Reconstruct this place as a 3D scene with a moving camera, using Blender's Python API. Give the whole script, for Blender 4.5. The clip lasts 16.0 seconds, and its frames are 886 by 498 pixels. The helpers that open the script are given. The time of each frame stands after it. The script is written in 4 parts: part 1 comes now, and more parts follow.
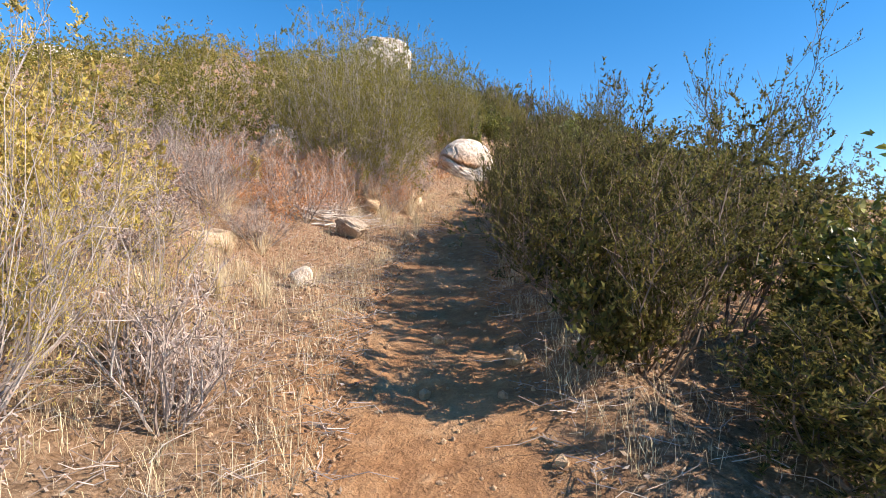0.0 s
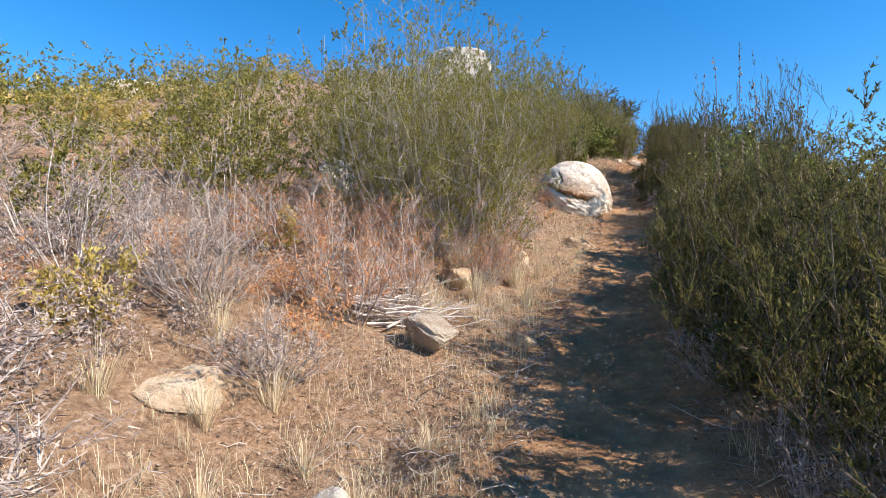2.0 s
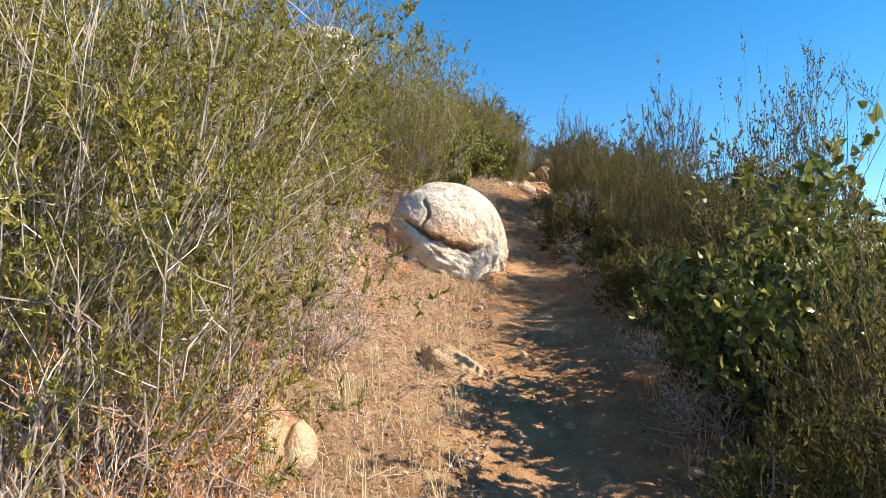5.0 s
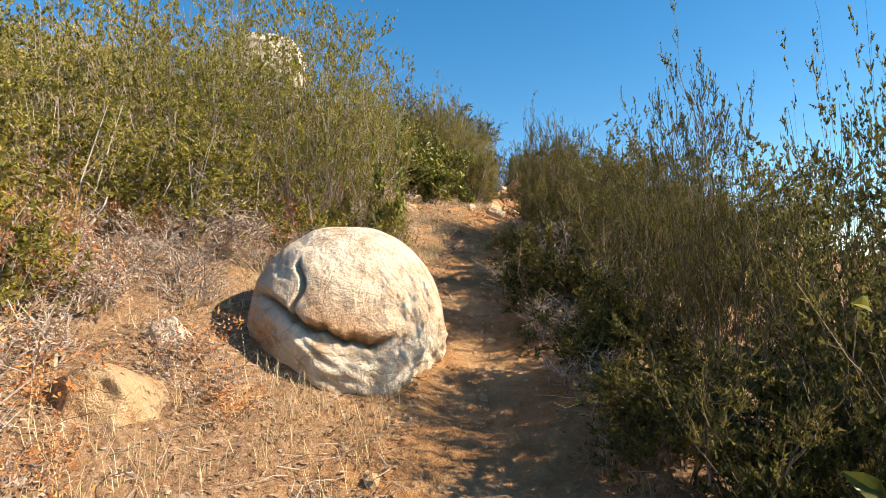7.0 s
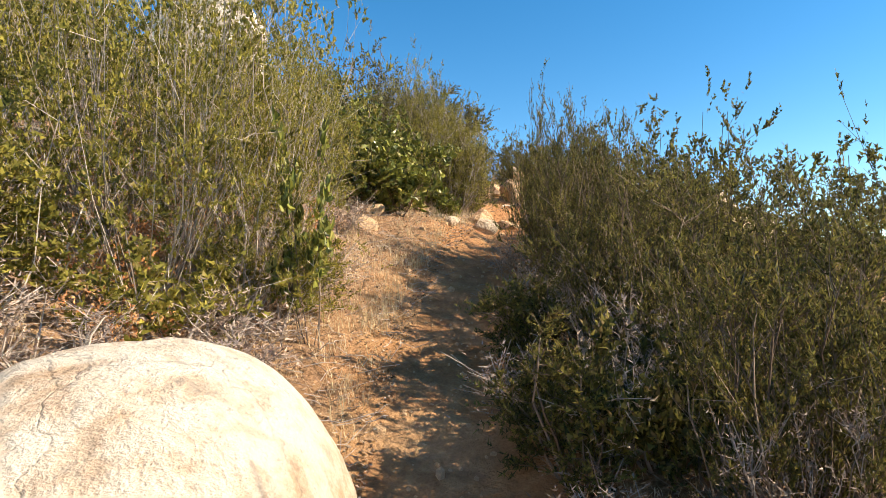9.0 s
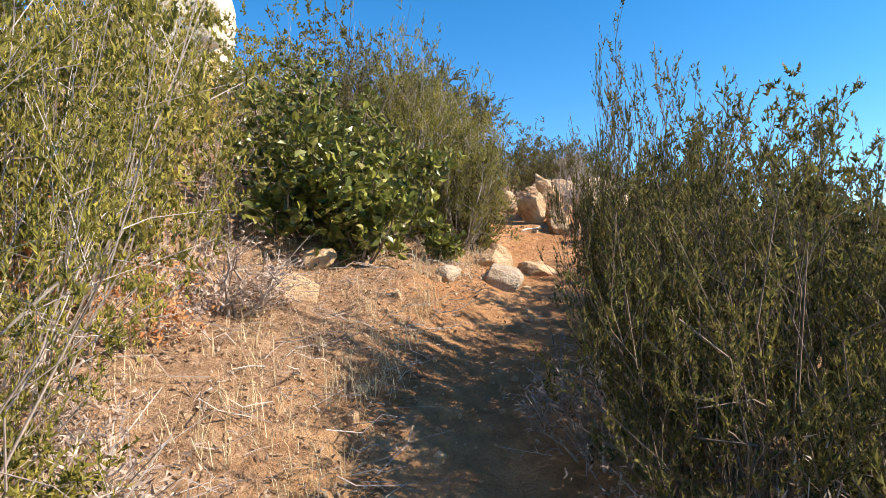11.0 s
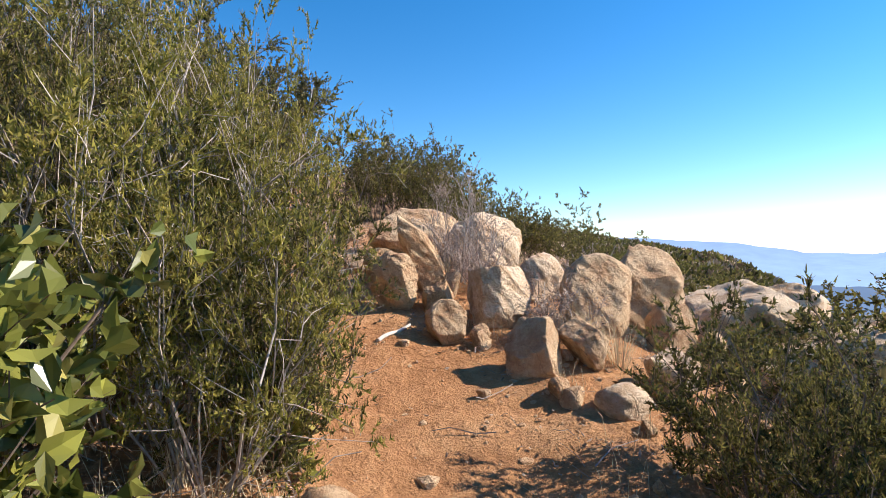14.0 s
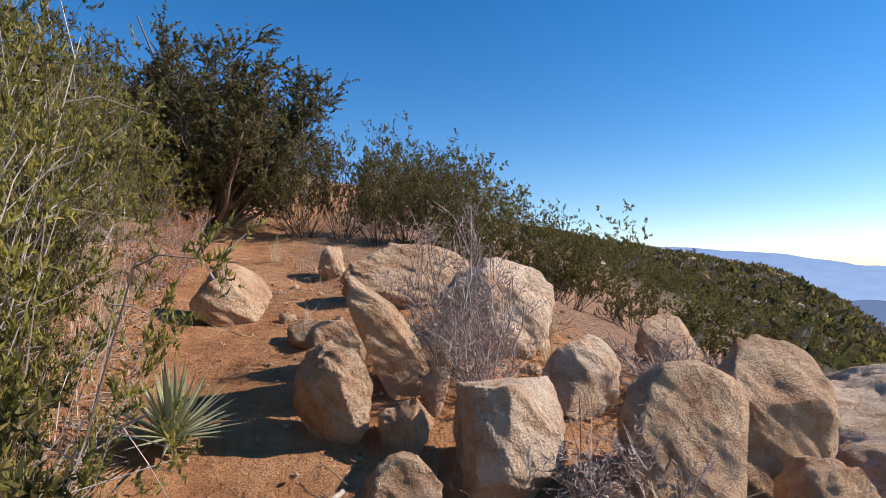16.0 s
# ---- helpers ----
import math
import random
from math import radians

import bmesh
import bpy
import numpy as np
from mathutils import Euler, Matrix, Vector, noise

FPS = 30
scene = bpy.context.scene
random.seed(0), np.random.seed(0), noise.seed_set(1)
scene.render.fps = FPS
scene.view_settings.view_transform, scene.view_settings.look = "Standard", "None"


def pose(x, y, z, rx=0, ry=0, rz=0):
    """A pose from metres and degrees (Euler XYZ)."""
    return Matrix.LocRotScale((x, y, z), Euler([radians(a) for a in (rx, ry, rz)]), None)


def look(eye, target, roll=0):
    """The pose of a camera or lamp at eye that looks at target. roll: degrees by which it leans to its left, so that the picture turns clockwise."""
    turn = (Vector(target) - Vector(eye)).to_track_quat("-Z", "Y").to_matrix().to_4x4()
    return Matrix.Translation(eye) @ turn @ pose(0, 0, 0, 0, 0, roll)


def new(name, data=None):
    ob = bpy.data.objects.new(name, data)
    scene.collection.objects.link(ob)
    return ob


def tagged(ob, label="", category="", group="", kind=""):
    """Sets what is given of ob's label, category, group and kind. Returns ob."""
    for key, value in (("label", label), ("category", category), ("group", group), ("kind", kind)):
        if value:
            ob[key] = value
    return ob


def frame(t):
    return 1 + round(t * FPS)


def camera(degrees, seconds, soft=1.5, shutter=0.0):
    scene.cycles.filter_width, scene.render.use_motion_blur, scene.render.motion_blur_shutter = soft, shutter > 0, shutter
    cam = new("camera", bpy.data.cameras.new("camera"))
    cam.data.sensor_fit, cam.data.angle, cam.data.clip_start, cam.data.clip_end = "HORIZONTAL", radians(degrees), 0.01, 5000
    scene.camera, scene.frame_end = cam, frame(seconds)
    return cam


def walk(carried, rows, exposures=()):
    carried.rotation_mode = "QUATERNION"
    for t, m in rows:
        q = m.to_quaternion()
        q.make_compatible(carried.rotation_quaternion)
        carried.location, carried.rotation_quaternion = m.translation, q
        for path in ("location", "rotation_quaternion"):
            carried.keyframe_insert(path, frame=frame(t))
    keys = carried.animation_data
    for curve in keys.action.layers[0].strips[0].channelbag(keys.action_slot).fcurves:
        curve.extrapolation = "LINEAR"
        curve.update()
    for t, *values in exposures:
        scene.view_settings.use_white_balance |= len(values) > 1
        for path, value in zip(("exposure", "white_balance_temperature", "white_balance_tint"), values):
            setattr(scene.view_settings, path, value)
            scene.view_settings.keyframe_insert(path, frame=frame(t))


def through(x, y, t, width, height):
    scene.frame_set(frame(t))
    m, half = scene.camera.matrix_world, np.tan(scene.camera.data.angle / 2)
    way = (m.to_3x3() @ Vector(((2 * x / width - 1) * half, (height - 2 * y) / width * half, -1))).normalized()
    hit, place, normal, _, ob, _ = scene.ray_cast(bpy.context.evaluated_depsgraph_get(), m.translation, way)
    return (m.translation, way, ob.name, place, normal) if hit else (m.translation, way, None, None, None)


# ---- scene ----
cam = camera(76.0, 16.0, soft=0.5)
PATH = [
    (0, pose(0.000, 0.000, 1.500, 91.76, -0.22, 4.02)),
    (0.5, pose(-0.115, 0.803, 1.759, 91.76, 0.26, 5.93)),
    (1, pose(-0.137, 1.398, 1.883, 92.07, 0.84, 9.21)),
    (1.5, pose(-0.406, 2.056, 2.161, 92.56, 0.46, 11.53)),
    (2, pose(-0.656, 2.792, 2.405, 93.04, 0.71, 11.86)),
    (2.5, pose(-0.709, 3.508, 2.560, 93.19, 0.61, 10.86)),
    (3, pose(-0.684, 4.140, 2.767, 92.99, 0.20, 8.16)),
    (3.5, pose(-0.635, 4.828, 3.029, 93.15, 0.71, 5.25)),
    (4, pose(-0.627, 5.598, 3.162, 92.79, -0.55, 2.01)),
    (4.5, pose(-0.580, 6.365, 3.217, 92.81, -1.30, 0.17)),
    (5, pose(-0.536, 7.244, 3.388, 93.95, -1.62, -0.83)),
    (5.2, pose(-0.482, 7.511, 3.404, 93.84, -1.57, -0.97)),
    (7.3, pose(0.205, 10.019, 4.101, 95.25, 1.91, -1.71)),
    (7.5, pose(0.230, 10.317, 4.117, 95.16, 2.00, -1.61)),
    (8, pose(0.251, 10.927, 4.429, 94.93, 2.08, -1.59)),
    (8.5, pose(0.371, 11.462, 4.701, 94.44, 1.68, -1.97)),
    (9, pose(0.443, 12.074, 4.782, 93.89, 0.93, -3.15)),
    (9.5, pose(0.464, 12.665, 5.067, 93.51, 0.25, -4.23)),
    (9.7, pose(0.521, 12.930, 5.085, 93.11, 0.61, -4.97)),
    (11.8, pose(0.724, 15.688, 5.953, 93.19, -0.15, -0.54)),
    (12, pose(0.671, 15.912, 6.033, 92.68, -0.42, -0.31)),
    (12.5, pose(0.696, 16.441, 6.194, 92.56, 0.14, -2.16)),
    (13, pose(0.834, 16.971, 6.418, 91.85, 0.12, -6.69)),
    (13.5, pose(0.891, 17.571, 6.554, 91.35, -0.42, -13.67)),
    (14, pose(1.238, 18.057, 6.592, 91.62, 1.59, -18.87)),
    (14.5, pose(1.551, 18.429, 6.684, 91.45, 2.76, -21.89)),
    (15, pose(1.806, 18.894, 6.846, 92.04, 2.25, -22.83)),
    (15.5, pose(2.018, 19.302, 6.935, 91.51, 1.16, -19.49)),
    (16, pose(2.055, 19.588, 7.007, 92.26, 0.53, -15.24)),
]
walk(cam, PATH, exposures=((0, 0.86, 6900, 14), (1.5, 0.84, 6400, 11), (2.5, 0.8, 6300, 9), (3.5, 0.84, 6600, 9), (5.0, 1.02, 7200, 8), (7.5, 0.96, 8500, 9), (8.5, 1.03, 8200, 8), (9.5, 1.05, 7900, 10), (12.0, 1.02, 6700, 10), (13.5, 0.95, 6900, 14), (14.0, 0.78, 6700, 12), (15.0, 0.36, 6200, 13), (16.0, 0.24, 6500, 18)))

# ---- sky, sun, exposure ----
SUN_AZIMUTH, SUN_HEIGHT = radians(105.0), radians(35.5)
world = bpy.data.worlds.new("sky")
scene.world = world
world.use_nodes = True
sky = world.node_tree.nodes.new("ShaderNodeTexSky")
sky.sky_type, sky.sun_disc = "NISHITA", False
sky.sun_elevation, sky.sun_rotation = SUN_HEIGHT, SUN_AZIMUTH
sky.altitude, sky.air_density, sky.dust_density, sky.ozone_density = 900.0, 1.0, 0.0, 2.0
background = world.node_tree.nodes["Background"]
background.inputs["Strength"].default_value = 0.074
deep = world.node_tree.nodes.new("ShaderNodeHueSaturation")
deep.inputs["Saturation"].default_value, deep.inputs["Value"].default_value = 1.4, 1.8
world.node_tree.links.new(sky.outputs["Color"], deep.inputs["Color"])
world.node_tree.links.new(deep.outputs["Color"], background.inputs["Color"])
sun = new("sun", bpy.data.lights.new("sun", "SUN"))
sun.data.energy, sun.data.angle, sun.data.color = 5.0, radians(0.53), (1.0, 0.94, 0.84)
TO_SUN = Vector((math.sin(SUN_AZIMUTH) * math.cos(SUN_HEIGHT), math.cos(SUN_AZIMUTH) * math.cos(SUN_HEIGHT), math.sin(SUN_HEIGHT)))
sun.matrix_world = look(Vector((0, 10, 0)) + TO_SUN * 60, (0, 10, 0))

# ---- materials ----


def material(name):
    m = bpy.data.materials.new(name)
    m.use_nodes = True
    m.node_tree.nodes.clear()
    return m, m.node_tree.nodes, m.node_tree.links


def node(nodes, kind, **values):
    n = nodes.new(kind)
    for key, value in values.items():
        n.inputs[key].default_value = value
    return n


def ramp(nodes, links, source, stops):
    r = nodes.new("ShaderNodeValToRGB")
    e = r.color_ramp.elements
    e[0].position, e[0].color = stops[0][0], (*stops[0][1], 1)
    e[1].position, e[1].color = stops[-1][0], (*stops[-1][1], 1)
    for at, colour in stops[1:-1]:
        k = e.new(at)
        k.color = (*colour, 1)
    links.new(source, r.inputs["Fac"])
    return r.outputs["Color"]


def noise_of(nodes, links, where, scale, detail=4.0, rough=0.55):
    n = node(nodes, "ShaderNodeTexNoise", Scale=scale, Detail=detail, Roughness=rough)
    links.new(where, n.inputs["Vector"])
    return n.outputs["Fac"]


def node_colour(nodes, links, where, scale):
    n = node(nodes, "ShaderNodeTexNoise", Scale=scale, Detail=4.0)
    links.new(where, n.inputs["Vector"])
    return n.outputs["Color"]


def mixed(nodes, links, factor, a, b, how="MIX"):
    m = nodes.new("ShaderNodeMix")
    m.data_type, m.blend_type = "RGBA", how
    for key, value in ((0, factor), (6, a), (7, b)):
        if isinstance(value, (int, float)):
            m.inputs[key].default_value = value
        elif isinstance(value, tuple):
            m.inputs[key].default_value = (*value, 1)
        else:
            links.new(value, m.inputs[key])
    return m.outputs[2]


def bumped(nodes, links, height, strength, distance):
    b = node(nodes, "ShaderNodeBump", Strength=strength, Distance=distance)
    links.new(height, b.inputs["Height"])
    return b.outputs["Normal"]


def soil_material():
    m, nodes, links = material("trail_soil")
    where = nodes.new("ShaderNodeNewGeometry").outputs["Position"]
    broad = noise_of(nodes, links, where, 1.3, 6, 0.62)
    mid = noise_of(nodes, links, where, 8.0, 7, 0.7)
    fine = noise_of(nodes, links, where, 60.0, 5, 0.7)
    colour = ramp(nodes, links, broad, [(0.34, (0.30, 0.135, 0.06)), (0.5, (0.42, 0.22, 0.107)), (0.66, (0.58, 0.38, 0.22))])
    colour = mixed(nodes, links, 0.55, colour, ramp(nodes, links, mid, [(0.3, (0.23, 0.11, 0.055)), (0.55, (0.50, 0.28, 0.14)), (0.75, (0.66, 0.45, 0.27))]))
    colour = mixed(nodes, links, 0.5, colour, ramp(nodes, links, fine, [(0.25, (0.28, 0.24, 0.21)), (0.5, (0.5, 0.5, 0.5)), (0.8, (0.72, 0.70, 0.66))]), "OVERLAY")
    # higher up the soil turns to red clay
    climb = nodes.new("ShaderNodeSeparateXYZ")
    links.new(where, climb.inputs[0])
    clay = node(nodes, "ShaderNodeMapRange")
    for key, value in ((1, 17.0), (2, 21.0), (3, 0.0), (4, 0.35)):
        clay.inputs[key].default_value = value
    links.new(climb.outputs["Y"], clay.inputs[0])
    colour = mixed(nodes, links, clay.outputs[0], colour, mixed(nodes, links, 0.8, colour, (1.25, 0.86, 0.56), "MULTIPLY"))
    # away from the worn path the ground is strewn with grey-brown litter
    worn = nodes.new("ShaderNodeAttribute")
    worn.attribute_name = "worn"
    litter = ramp(nodes, links, noise_of(nodes, links, where, 21.0, 6, 0.75), [(0.3, (0.09, 0.052, 0.034)), (0.5, (0.31, 0.19, 0.12)), (0.66, (0.54, 0.38, 0.26))])
    edge = nodes.new("ShaderNodeMath")
    edge.operation = "MULTIPLY_ADD"
    edge.inputs[1].default_value, edge.inputs[2].default_value = 1.2, -0.35
    links.new(mid, edge.inputs[0])
    cover = nodes.new("ShaderNodeMath")
    cover.operation, cover.use_clamp = "ADD", True
    links.new(worn.outputs["Fac"], cover.inputs[0])
    links.new(edge.outputs[0], cover.inputs[1])
    colour = mixed(nodes, links, cover.outputs[0], litter, colour)
    far = nodes.new("ShaderNodeAttribute")
    far.attribute_name = "scrub"
    scrub = ramp(nodes, links, noise_of(nodes, links, where, 0.55, 8, 0.7), [(0.32, (0.035, 0.035, 0.018)), (0.5, (0.075, 0.07, 0.032)), (0.68, (0.16, 0.13, 0.07)), (0.8, (0.36, 0.30, 0.23))])
    colour = mixed(nodes, links, far.outputs["Fac"], colour, scrub)
    p = node(nodes, "ShaderNodeBsdfPrincipled", Roughness=0.95)
    p.inputs["Specular IOR Level"].default_value = 0.12
    links.new(colour, p.inputs["Base Color"])
    height = mixed(nodes, links, 0.16, mid, fine)
    links.new(bumped(nodes, links, height, 1.0, 0.1), p.inputs["Normal"])
    links.new(p.outputs[0], nodes.new("ShaderNodeOutputMaterial").inputs["Surface"])
    return m


def rock_material(name, pale, warm, dark, stain=0.5):
    m, nodes, links = material(name)
    where = nodes.new("ShaderNodeTexCoord").outputs["Object"]
    broad = noise_of(nodes, links, where, 1.7, 6, 0.6)
    mid = noise_of(nodes, links, where, 7.0, 8, 0.7)
    fine = noise_of(nodes, links, where, 90.0, 3, 0.8)
    colour = ramp(nodes, links, broad, [(0.38, warm), (0.46 + 0.1 * stain, pale), (0.8, tuple(min(0.9, c * 1.12) for c in pale))])
    colour = mixed(nodes, links, 0.5, colour, ramp(nodes, links, mid, [(0.3, dark), (0.42, warm), (0.52, pale)]))
    colour = mixed(nodes, links, 0.4, colour, ramp(nodes, links, fine, [(0.25, (0.22, 0.22, 0.22)), (0.5, (0.5, 0.5, 0.5)), (0.75, (0.7, 0.7, 0.7))]), "OVERLAY")
    v = node(nodes, "ShaderNodeTexVoronoi", Scale=1.5)
    v.feature = "DISTANCE_TO_EDGE"
    warp = mixed(nodes, links, 0.28, where, node_colour(nodes, links, where, 3.0))
    links.new(warp, v.inputs["Vector"])
    split = ramp(nodes, links, v.outputs["Distance"], [(0.0, (0.3, 0.3, 0.3)), (0.006, (1, 1, 1))])
    colour = mixed(nodes, links, 0.3, colour, mixed(nodes, links, 1.0, colour, split, "MULTIPLY"))
    lichen = ramp(nodes, links, noise_of(nodes, links, where, 14.0, 5, 0.8), [(0.61, (0, 0, 0)), (0.67, (1, 1, 1))])
    colour = mixed(nodes, links, lichen, colour, mixed(nodes, links, 0.6, colour, dark))
    ochre = nodes.new("ShaderNodeAttribute")
    ochre.attribute_name = "ochre"
    colour = mixed(nodes, links, ochre.outputs["Fac"], colour, mixed(nodes, links, 0.85, colour, (0.85, 0.44, 0.18), "MULTIPLY"))
    p = node(nodes, "ShaderNodeBsdfPrincipled", Roughness=0.88)
    p.inputs["Specular IOR Level"].default_value = 0.2
    links.new(colour, p.inputs["Base Color"])
    h = mixed(nodes, links, 0.06, mixed(nodes, links, 0.08, mid, split), fine)
    links.new(bumped(nodes, links, h, 1.0, 0.11), p.inputs["Normal"])
    links.new(p.outputs[0], nodes.new("ShaderNodeOutputMaterial").inputs["Surface"])
    return m


def leaf_material(name, tones, gloss=0.5, through=0.3):
    """Leaves that differ one from another; a part of the light passes through them."""
    m, nodes, links = material(name)
    geo = nodes.new("ShaderNodeNewGeometry")
    one = ramp(nodes, links, geo.outputs["Random Per Island"], [(k / (len(tones) - 1), c) for k, c in enumerate(tones)])
    patch = noise_of(nodes, links, geo.outputs["Position"], 3.1, 3)
    colour = mixed(nodes, links, 0.7, one, ramp(nodes, links, patch, [(0.3, (0.30, 0.30, 0.30)), (0.5, (0.5, 0.5, 0.5)), (0.7, (0.66, 0.64, 0.58))]), "OVERLAY")
    p = node(nodes, "ShaderNodeBsdfPrincipled", Roughness=gloss)
    p.inputs["Specular IOR Level"].default_value = 0.35 if gloss < 0.5 else 0.15
    links.new(colour, p.inputs["Base Color"])
    t = nodes.new("ShaderNodeBsdfTranslucent")
    links.new(colour, t.inputs["Color"])
    s = node(nodes, "ShaderNodeMixShader", Fac=through)
    links.new(p.outputs[0], s.inputs[1])
    links.new(t.outputs[0], s.inputs[2])
    links.new(s.outputs[0], nodes.new("ShaderNodeOutputMaterial").inputs["Surface"])
    return m


def bark_material(name, tones):
    m, nodes, links = material(name)
    geo = nodes.new("ShaderNodeNewGeometry")
    one = ramp(nodes, links, geo.outputs["Random Per Island"], [(k / (len(tones) - 1), c) for k, c in enumerate(tones)])
    grain = noise_of(nodes, links, geo.outputs["Position"], 60.0, 4)
    colour = mixed(nodes, links, 0.6, one, ramp(nodes, links, grain, [(0.3, (0.3, 0.3, 0.3)), (0.7, (0.66, 0.66, 0.66))]), "OVERLAY")
    p = node(nodes, "ShaderNodeBsdfPrincipled", Roughness=0.9)
    p.inputs["Specular IOR Level"].default_value = 0.15
    links.new(colour, p.inputs["Base Color"])
    links.new(p.outputs[0], nodes.new("ShaderNodeOutputMaterial").inputs["Surface"])
    return m


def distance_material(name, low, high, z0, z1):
    """Far hills as a plain backdrop, glowing, with their haze painted into the colour."""
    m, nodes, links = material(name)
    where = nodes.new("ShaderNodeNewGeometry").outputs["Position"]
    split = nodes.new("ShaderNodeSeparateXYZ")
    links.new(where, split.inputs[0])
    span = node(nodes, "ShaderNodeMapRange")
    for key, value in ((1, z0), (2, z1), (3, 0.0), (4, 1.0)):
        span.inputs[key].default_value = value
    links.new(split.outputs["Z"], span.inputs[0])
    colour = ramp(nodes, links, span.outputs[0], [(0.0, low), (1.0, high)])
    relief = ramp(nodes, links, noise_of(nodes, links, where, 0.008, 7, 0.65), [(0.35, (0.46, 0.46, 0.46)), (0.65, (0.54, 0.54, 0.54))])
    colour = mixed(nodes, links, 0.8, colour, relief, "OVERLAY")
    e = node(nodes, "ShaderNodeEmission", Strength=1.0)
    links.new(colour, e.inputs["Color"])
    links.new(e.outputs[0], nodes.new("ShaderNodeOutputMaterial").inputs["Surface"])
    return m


SOIL = soil_material()
CREAM_ROCK = rock_material("cream_granite", (0.80, 0.70, 0.585), (0.60, 0.41, 0.27), (0.25, 0.20, 0.16), 0.55)
TAN_ROCK = rock_material("tan_granite", (0.64, 0.44, 0.27), (0.48, 0.26, 0.135), (0.17, 0.125, 0.10), 0.6)
WARM_ROCK = rock_material("warm_granite", (0.74, 0.56, 0.39), (0.54, 0.32, 0.175), (0.20, 0.15, 0.12), 0.55)
GREY_ROCK = rock_material("grey_brown_stone", (0.56, 0.44, 0.33), (0.42, 0.28, 0.18), (0.15, 0.115, 0.09), 0.5)
OLIVE = leaf_material("olive_needles", [(0.09, 0.088, 0.022), (0.25, 0.225, 0.046), (0.42, 0.35, 0.08), (0.17, 0.16, 0.045), (0.40, 0.31, 0.12)], 0.8, 0.42)
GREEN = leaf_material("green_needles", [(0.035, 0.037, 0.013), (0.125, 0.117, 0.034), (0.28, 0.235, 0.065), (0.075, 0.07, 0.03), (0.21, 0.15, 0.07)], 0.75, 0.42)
YELLOW = leaf_material("yellowing_needles", [(0.40, 0.31, 0.07), (0.60, 0.46, 0.12), (0.66, 0.48, 0.20), (0.34, 0.28, 0.07)], 0.8, 0.42)
GREY_DRY = leaf_material("withered_grey_leaves", [(0.15, 0.105, 0.085), (0.44, 0.34, 0.30), (0.60, 0.47, 0.38), (0.26, 0.185, 0.165)], 0.8, 0.2)
RUST = leaf_material("rust_brown_leaves", [(0.42, 0.15, 0.06), (0.60, 0.26, 0.10), (0.66, 0.37, 0.18), (0.48, 0.22, 0.12)], 0.8, 0.25)
BROAD = leaf_material("broad_green_leaves", [(0.05, 0.062, 0.015), (0.14, 0.155, 0.034), (0.30, 0.29, 0.06), (0.09, 0.10, 0.026), (0.42, 0.36, 0.11)], 0.3, 0.25)
DARK_LEAF = leaf_material("dark_green_leaves", [(0.07, 0.066, 0.026), (0.15, 0.13, 0.05), (0.25, 0.20, 0.085), (0.10, 0.095, 0.04)], 0.5, 0.35)
STRAW = leaf_material("dry_straw", [(0.55, 0.42, 0.25), (0.70, 0.56, 0.36), (0.76, 0.64, 0.45), (0.46, 0.34, 0.21)], 0.7, 0.25)
LITTER = leaf_material("fallen_leaves", [(0.11, 0.065, 0.042), (0.32, 0.20, 0.12), (0.48, 0.36, 0.26), (0.20, 0.13, 0.09), (0.60, 0.48, 0.38)], 0.8, 0.1)
YUCCA_LEAF = leaf_material("grey_green_blades", [(0.14, 0.18, 0.09), (0.24, 0.27, 0.14), (0.33, 0.33, 0.20), (0.20, 0.22, 0.11)], 0.45, 0.15)
GREY_BARK = bark_material("grey_bark", [(0.20, 0.15, 0.125), (0.38, 0.31, 0.27), (0.54, 0.46, 0.40), (0.28, 0.215, 0.18)])
BROWN_BARK = bark_material("brown_bark", [(0.10, 0.07, 0.055), (0.19, 0.135, 0.10), (0.28, 0.21, 0.165)])
PALE_WOOD = bark_material("bleached_wood", [(0.50, 0.42, 0.35), (0.64, 0.55, 0.47), (0.40, 0.33, 0.28)])
# blue haze painted in as a glow, paler towards the foot
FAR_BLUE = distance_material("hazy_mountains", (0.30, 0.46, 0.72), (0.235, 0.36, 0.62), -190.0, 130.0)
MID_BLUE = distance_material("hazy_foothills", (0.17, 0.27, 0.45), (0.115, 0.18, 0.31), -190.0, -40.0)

# ---- terrain ----
TRAIL_Y = np.array([-12.0, 0.0, 3.5, 7.2, 10.0, 12.9, 15.6, 17.5, 19.3, 20.7, 22.0, 24.0, 26.0, 28.5, 32.0, 45.0])
TRAIL_X = np.array([0.9, 0.25, -0.35, -0.45, 0.2, 0.45, 0.75, 1.0, 1.8, 2.05, 1.9, 1.5, 1.45, 1.6, 2.5, 5.0])
TRAIL_Z = np.array([-2.6, 0.0, 1.02, 1.84, 2.45, 3.35, 4.2, 4.94, 5.46, 5.75, 6.38, 6.72, 7.02, 7.5, 8.3, 11.0])


def trail(y):
    """Middle and height of the footpath at y, rounded off between its knots."""
    x = z = 0.0
    for k, w in ((-1.2, 0.2), (-0.4, 0.3), (0.4, 0.3), (1.2, 0.2)):
        x = x + w * np.interp(y + k, TRAIL_Y, TRAIL_X)
        z = z + w * np.interp(y + k, TRAIL_Y, TRAIL_Z)
    return x, z


